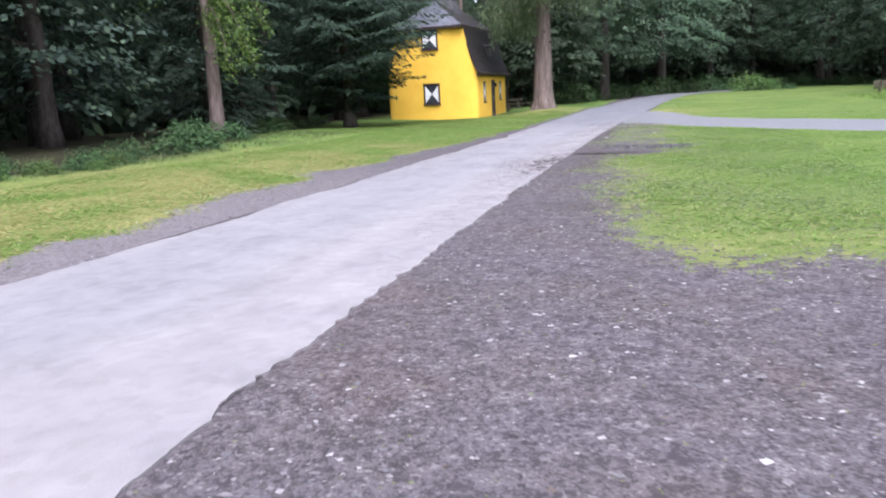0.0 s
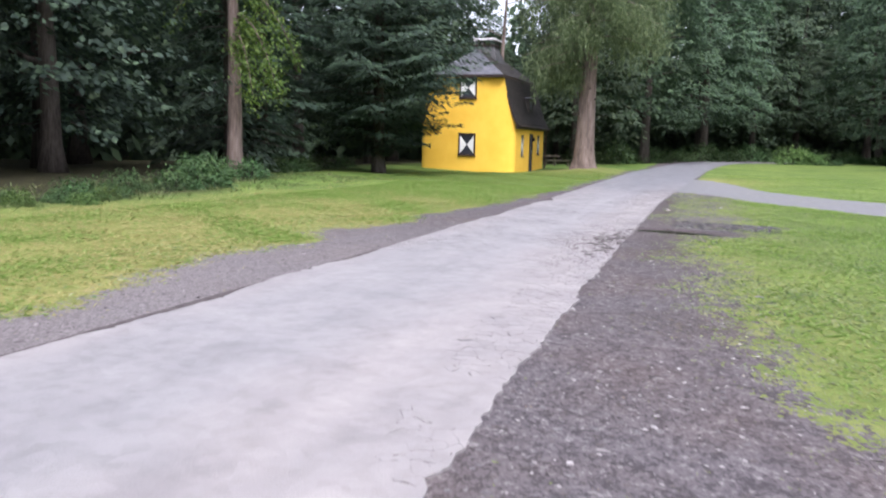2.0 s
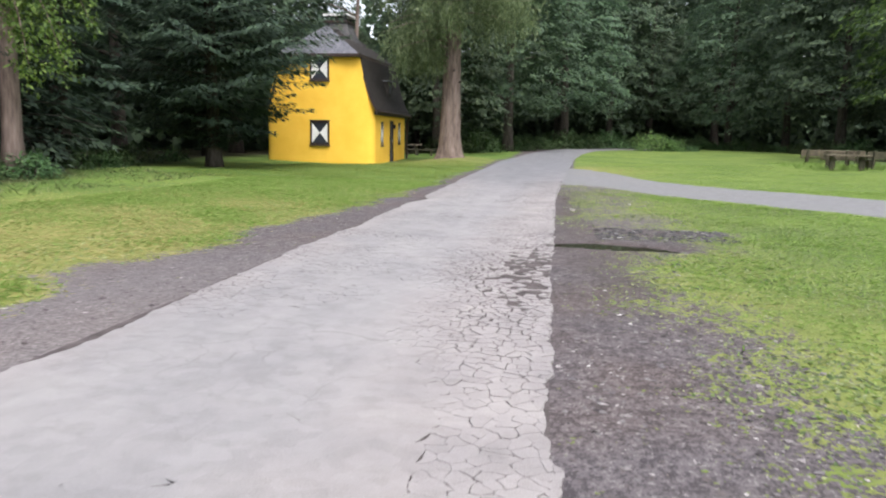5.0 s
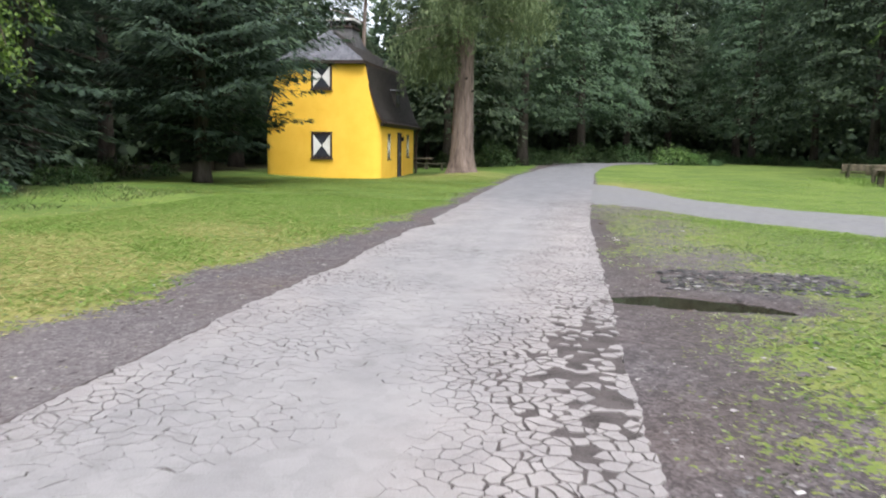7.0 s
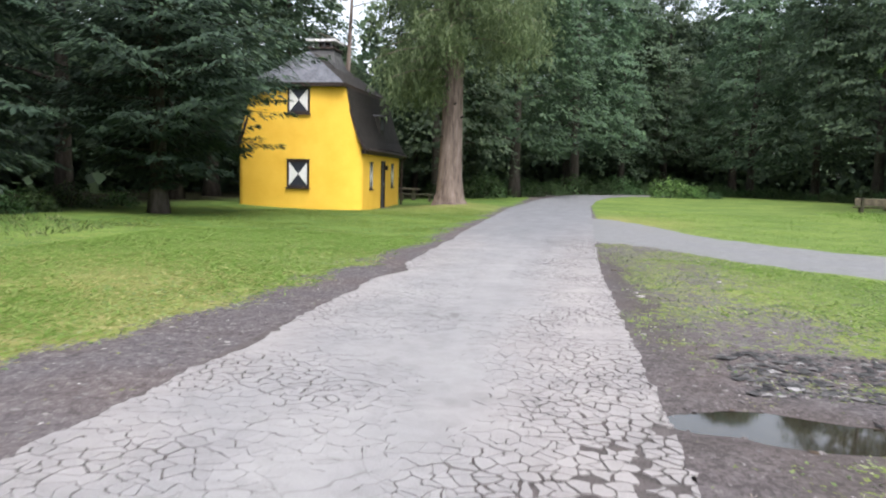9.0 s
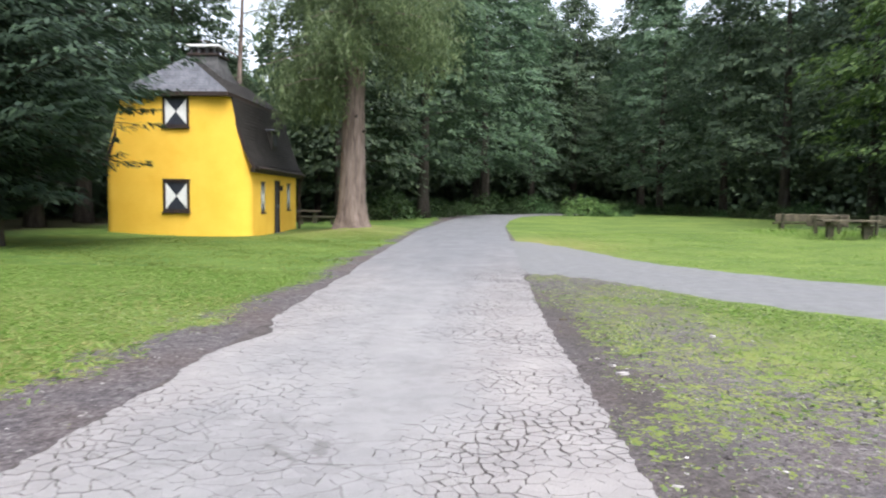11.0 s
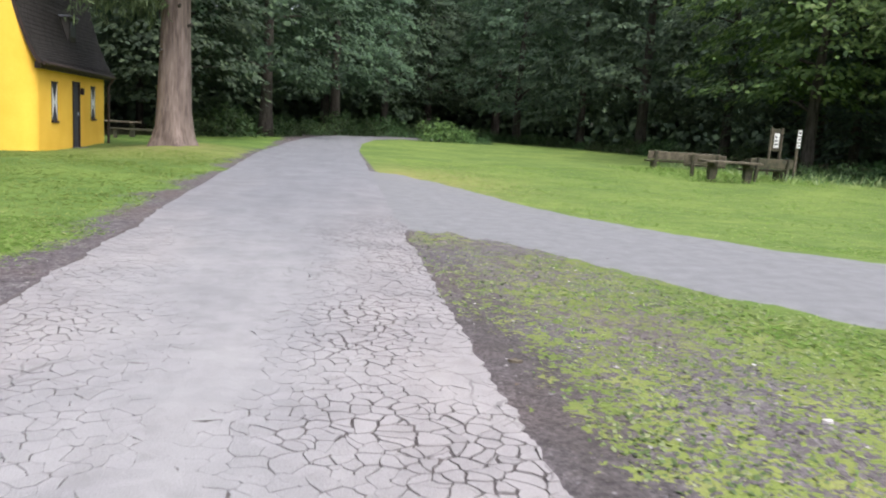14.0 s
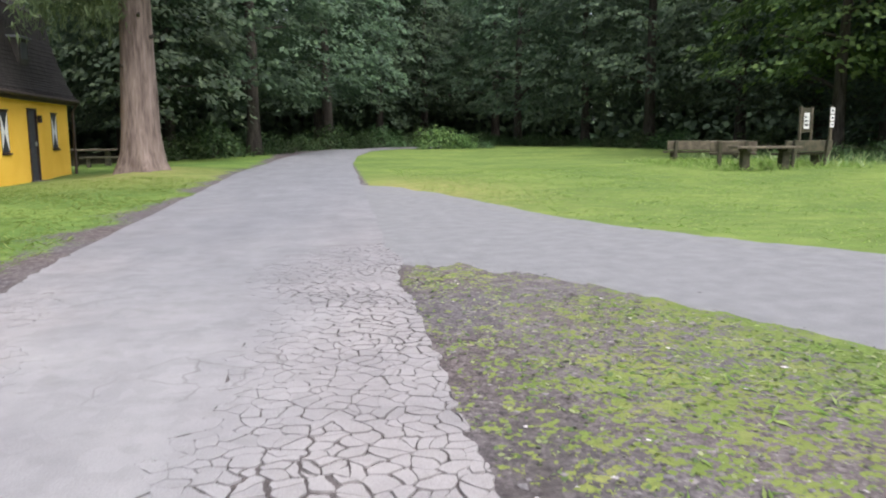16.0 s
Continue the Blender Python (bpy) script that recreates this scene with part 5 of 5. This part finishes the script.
# ---- picnic place and notices ----
def rustic_bench(m, w, label, material="timber", back=True):
    """A heavy plank bench on two trestles; its front faces -y of m."""
    ob = thing("bench", m, label, "bench", "picnic benches")
    part("seat", boxed(-w / 2, w / 2, -0.26, 0.16, 0.4, 0.48, 0.015), material, ob)
    if back:
        part("backrest", boxed(-w / 2, w / 2, 0.2, 0.27, 0.55, 0.92, 0.02, pose(0, 0, 0, -6)), material, ob)
    for s in (-1, 1):
        x = s * (w / 2 - 0.35)
        part("leg", boxed(x - 0.08, x + 0.08, -0.2, 0.16, -0.1, 0.398, 0.02), "mossy", ob)
        if back:
            part("back_post", boxed(x - 0.06, x + 0.06, 0.28, 0.38, -0.1, 0.95, 0.015, pose(0, 0, 0, -6)), "mossy", ob)
    return ob


def rustic_table(m, w, label):
    ob = thing("picnic_table", m, label, "table")
    for k in range(3):
        part("plank", boxed(-w / 2, w / 2, -0.42 + k * 0.285, -0.145 + k * 0.285, 0.7, 0.77, 0.012), "timber", ob)
    for s in (-1, 1):
        x = s * (w / 2 - 0.4)
        part("leg", boxed(x - 0.13, x + 0.13, -0.16, 0.16, -0.1, 0.62, 0.04), "mossy", ob)
        part("crossbar", boxed(x - 0.08, x + 0.08, -0.38, 0.38, 0.61, 0.698, 0.015), "mossy", ob)
    return ob


def at(x, y, turn=0.0):
    return pose(x, y, ground_z(x, y), 0, 0, turn)


rustic_bench(at(11.8, 54.6, 180 - 8), 3.3, "long weathered plank bench with backrest on grass")
rustic_bench(at(10.9, 50.6, 180 - 25), 1.6, "short pale plank bench with backrest", "timber")
rustic_table(at(10.4, 47.6, -8), 2.1, "heavy weathered timber picnic table on grass")
rustic_bench(at(12.5, 48.9, 200), 2.4, "dark mossy plank bench with backrest", "mossy")
rustic_table(at(-14.6, 61.5, 10), 2.2, "dark timber picnic table in the shade of trees")
rustic_bench(at(-13.4, 60.0, 10), 2.4, "dark timber bench in the shade of trees", "mossy", False)

board = thing("notice_board", at(15.8, 53.8, 12), "wooden notice board with a white printed sheet", "notice board")
for s in (-1, 1):
    part("post", boxed(s * 0.3 - 0.04, s * 0.3 + 0.04, -0.05, 0.05, -0.3, 2.2, 0.01), "timber", board)
part("panel", boxed(-0.25, 0.25, -0.03, 0.03, 1.15, 2.15, 0.005), "mossy", board)
part("sheet", boxed(-0.14, 0.14, -0.04, -0.032, 1.3, 1.95, 0.001), "paper", board, "white printed sheet")
for k in range(3):
    part("text_bar", boxed(-0.1, 0.08 - 0.04 * k, -0.044, -0.041, 1.42 + 0.16 * k, 1.5 + 0.16 * k), "black", board)

post = thing("waymark_post", at(16.3, 52.9, 8), "slim wooden waymark post with white plates", "sign post")
part("pole", boxed(-0.05, 0.05, -0.05, 0.05, -0.3, 2.2, 0.012), "timber", post)
for z0, z1 in ((1.9, 2.15), (1.62, 1.86), (1.36, 1.58)):
    plate_ = part("plate", boxed(-0.1, 0.1, -0.075, -0.055, z0, z1, 0.004), "paper", post, "white plate")
    part("mark", boxed(-0.05, 0.05, -0.08, -0.0765, z0 + 0.08, z1 - 0.08), "black", plate_)


# ---- puddle, pebbles, weeds, grass, litter ----
pv, pf = [(-1.95, 17.62, -0.04)], []
for k in range(40):
    a = 2 * math.pi * k / 40
    pv.append((-1.95 + 1.25 * math.cos(a), 17.62 + 0.6 * math.sin(a), -0.04))
    pf.append((0, k + 1, (k + 1) % 40 + 1))
tagged(link_mesh("water", pv, pf, "water"), "shallow brown puddle in the gravel", "puddle", kind="structure")


GXA, GYA = np.array(GX), np.array(GY)
FIELDS = {"z": np.array([q[2] for q in gv]), "grown": np.array([q[0] for q in shares]), "dry": np.array([q[1] for q in shares]), "damp": np.array([damp(x, y) if -4 < x < 1.5 and 8 < y < 31 else 0.0 for x, y, _ in gv])}
FIELDS = {k: q.reshape(len(GY), nx) for k, q in FIELDS.items()}


def field(name, x, y):
    """A value of the ground sheet between its corners."""
    F = FIELDS[name]
    i = np.clip(np.searchsorted(GXA, x) - 1, 0, nx - 2)
    j = np.clip(np.searchsorted(GYA, y) - 1, 0, len(GY) - 2)
    u, w = (x - GXA[i]) / (GXA[i + 1] - GXA[i]), (y - GYA[j]) / (GYA[j + 1] - GYA[j])
    return (F[j, i] * (1 - u) + F[j, i + 1] * u) * (1 - w) + (F[j + 1, i] * (1 - u) + F[j + 1, i + 1] * u) * w


def ripple(x, y, s, seed):
    """Cheap uneven waves for arrays, about -1 to 1."""
    return (np.sin(x * s + seed + 1.7 * np.sin(y * s * 0.7 + seed)) + np.sin(y * s * 1.13 - seed * 2 + 1.9 * np.sin(x * s * 0.83)) + np.sin((x + y) * s * 0.71 + seed * 3)) / 3


PEBBLE = np.array([(1, 0.2, 0.2), (-0.2, 0.8, 0.25), (-1, -0.1, 0.15), (0.3, -0.75, 0.2), (0.1, 0.1, 0.45), (0, 0, -0.3)])
PEBBLE_FACES = np.array([(0, 1, 4), (1, 2, 4), (2, 3, 4), (3, 0, 4)])


def pebbles(name, n, region, size, material, label, seed, keep):
    g = np.random.default_rng(seed)
    x, y = g.uniform(region[0], region[1], n * 3), g.uniform(region[2], region[3], n * 3)
    ok = (x < road_left(y) - 0.03) | (x > road_right(y) + 0.04)
    if keep == "gravel":
        ok &= g.uniform(0, 1, n * 3) > field("grown", x, y) * 1.1
        ok &= g.uniform(-0.9, 1, n * 3) < 0.25 + ripple(x, y, 2.1, seed)
    x, y = x[ok][:n], y[ok][:n]
    n = len(x)
    s = size * g.uniform(0.35, 1.0, n) ** 2.2 * g.choice((0.6, 1, 1, 1.7), n)
    a, z = g.uniform(0, 6.283, n), field("z", x, y)
    shape = PEBBLE[None] * g.uniform(0.65, 1.25, (n, 6, 3)) * s[:, None, None]
    shape[:, :, 2] *= g.uniform(0.5, 1.1, (n, 1))
    c, q = np.cos(a)[:, None], np.sin(a)[:, None]
    V = np.stack([x[:, None] + shape[:, :, 0] * c - shape[:, :, 1] * q, y[:, None] + shape[:, :, 0] * q + shape[:, :, 1] * c, z[:, None] + shape[:, :, 2]], 2)
    F = (PEBBLE_FACES[None] + 6 * np.arange(n)[:, None, None]).reshape(-1, 3)
    return tagged(link_mesh(name, V.reshape(-1, 3), F.tolist(), material), label, "gravel", kind="stuff")


pebbles("gravel", 17000, (-2.6, 3.5, 1.2, 13), 0.021, "pebble", "loose grey gravel beside the lane", 61, "gravel")
pebbles("gravel", 9000, (-2.9, 2.0, 12, 31), 0.021, "pebble", "loose gravel among sparse weeds", 62, "gravel")
pebbles("gravel", 8000, (-8.6, -5.8, 4, 30), 0.022, "pebble", "loose gravel along the lane's edge", 63, "gravel")
pebbles("gravel", 150, (-2.6, 3.0, 1.5, 30), 0.022, "pale", "scattered pale stones", 64, "gravel")
pebbles("gravel", 110, (-8.4, -5.8, 5, 28), 0.022, "pale", "scattered pale stones", 65, "gravel")
pebbles("rubble", 1500, (-2.2, -0.2, 18.3, 19.7), 0.046, "darkstone", "dark rubble stones beside the puddle", 66, "all")
pebbles("rubble", 420, (-1.7, 0.2, 11, 18.2), 0.036, "darkstone", "dark stones in sparse grass", 67, "gravel")


def blades(name, n, region, length, width, flat, material, label, seed, least, most=1.01, clump=0.12, straw=None):
    g = np.random.default_rng(seed)
    tries = n * 6
    x, y = g.uniform(region[0], region[1], tries), g.uniform(region[2], region[3], tries)
    ok = (x < road_left(y) - 0.02 - 0.05 * g.random(tries)) | (x > road_right(y) + 0.02)
    ok &= g.uniform(least, most, tries) < field("grown", x, y) + clump * ripple(x, y, 5.0, seed)
    ok &= ~on_side(x + 0.12 * g.normal(size=tries), y + 0.12 * g.normal(size=tries))
    if straw is not None:
        dry = np.clip(field("dry", x, y) * (1.0 + 0.9 * ripple(x, y, 1.6, 4)), 0, 1)
        ok &= g.random(tries) < (dry if straw else 1 - 0.85 * dry)
    x, y = x[ok][:n], y[ok][:n]
    P = np.stack([x, y, field("z", x, y)], 1)
    n = len(P)
    a = g.uniform(0, 6.283, n)
    D = np.stack([np.cos(a), np.sin(a), g.uniform(0.2, 1.0, n) * (1 - flat) + 0.12], 1)
    N = np.stack([-np.cos(a) * 0.3, -np.sin(a) * 0.3, np.ones(n)], 1) + g.normal(0, 0.18, (n, 3))
    L = length * g.uniform(0.5, 1.4, n) * (1 + 0.35 * ripple(x, y, 1.7, seed + 1))
    return tagged(leaves(name, P - np.array([0, 0, 0.003]), D, N, L, L * width, material), label, "grass", kind="stuff")


def on_side(x, y):
    """Whether places lie on the side lane."""
    hit = np.zeros(len(x), bool)
    for (ax, ay, bx, by), (cx, cy, dx, dy) in zip(SIDE, SIDE[1:]):
        q = ((ax, ay), (cx, cy), (dx, dy), (bx, by))
        signs = np.stack([(q[(k + 1) % 4][0] - q[k][0]) * (y - q[k][1]) - (q[(k + 1) % 4][1] - q[k][1]) * (x - q[k][0]) > 0 for k in range(4)])
        hit |= signs.all(0) | ~signs.any(0)
    return hit


blades("grass", 75000, (-13, -6.3, 5, 31), 0.095, 0.13, 0.55, "grass", "short uneven meadow grass", 71, 0.1, straw=False)
blades("grass", 34000, (-14, -6.3, 5, 32), 0.09, 0.12, 0.65, "straw", "dry yellowed grass in the meadow", 84, 0.1, straw=True)
blades("grass", 48000, (-2.4, 6, 6, 31), 0.085, 0.14, 0.6, "grass", "grass growing through gravel", 73, 0.42, 1.0)
blades("weeds", 60000, (-2.95, 2.4, 8, 31), 0.034, 0.6, 0.55, "weed", "flat leafy weeds among gravel", 75, 0.12, 0.9)
blades("weeds", 4000, (-9, -6.2, 5, 28), 0.05, 0.6, 0.75, "weed", "flat leafy weeds at the verge", 76, 0.12, 0.9)
blades("fallen_leaves", 900, (-2.9, 3, 2, 31), 0.06, 0.5, 0.95, "dead", "dry fallen leaves and chips", 77, -0.6, 0.9)
blades("bark_chips", 200, (-1.95, -1.15, 9.1, 10.1), 0.06, 0.4, 0.95, "timber", "brown bark chips in a hollow", 79, -2.0, -0.5)
blades("grass", 24000, (-16, -6.5, 30, 47), 0.1, 0.14, 0.5, "grass", "longer lawn grass before the house", 81, 0.2)
blades("grass", 28000, (-1.5, 15.5, 30, 54), 0.085, 0.14, 0.55, "grass", "longer grass on the far lawn", 82, 0.2)
blades("tall_grass", 3200, (8.6, 14.5, 46.8, 55.5), 0.3, 0.08, -0.3, "grass", "taller grass round the bench legs", 83, 0.0, 0.8)
blades("tall_grass", 2600, (12.5, 27, 47, 60), 0.55, 0.05, -0.6, "weed", "tall grass at the edge of the woods", 78, 0.0, 0.6)

blades("tall_grass", 4000, (-17.5, -13.8, 9, 31), 0.17, 0.1, -0.2, "weed", "tall grass along the undergrowth", 80, 0.2, 0.9)

for k, (x, y, s) in enumerate(((-2.61, 22.95, 0.035), (-2.57, 22.65, 0.06), (-1.35, 24.5, 0.035), (-2.78, 25.45, 0.05))):
    lv_, lf = [], []
    rr = random.Random(90 + k)
    ring = [(s * rr.uniform(0.6, 1.1) * math.cos(2 * math.pi * q / 9), 0.6 * s * rr.uniform(0.6, 1.1) * math.sin(2 * math.pi * q / 9)) for q in range(9)]
    for z in (0.0, 0.012):
        lv_ += [(a, b, z + rr.uniform(0, 0.008) * (z > 0)) for a, b in ring]
    lf = [tuple(range(9, 18)), tuple(range(8, -1, -1))] + [(q, (q + 1) % 9, (q + 1) % 9 + 9, q + 9) for q in range(9)]
    ob = link_mesh("stone_chip", lv_, lf, "pale" if k < 3 else "timber")
    ob.location = (x, y, ground_z(x, y))
    tagged(ob, "flat pale stone chip on dark gravel", "stone", "stone chips")


# ---- asphalt plates, last ----
near_plates = [p for p in plates if 23.6 < p[1] < 27.0 and p[0] > -4.0 and p[3]][:300]
picked = {id(p) for p in near_plates}
v, f = [], []
rng = random.Random(77)
for p in plates:
    if id(p) not in picked:
        plate_faces(p[2], rng.uniform(-0.0015, 0.0015) if p[3] else 0.0, v, f, bev=0.02 if p[3] else 0.0, walls=p[3] or edges(p[1])[1] - p[0] < 0.2 or p[0] - edges(p[1])[0] < 0.2)
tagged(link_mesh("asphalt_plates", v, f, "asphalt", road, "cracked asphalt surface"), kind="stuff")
for sx, sy, poly, _ in near_plates:
    v, f = [], []
    plate_faces([(a - sx, b - sy) for a, b in poly], rng.uniform(-0.002, 0.002), v, f, bev=0.02)
    link_mesh("asphalt_plate", v, f, "plate", road).location = (sx, sy, 0)
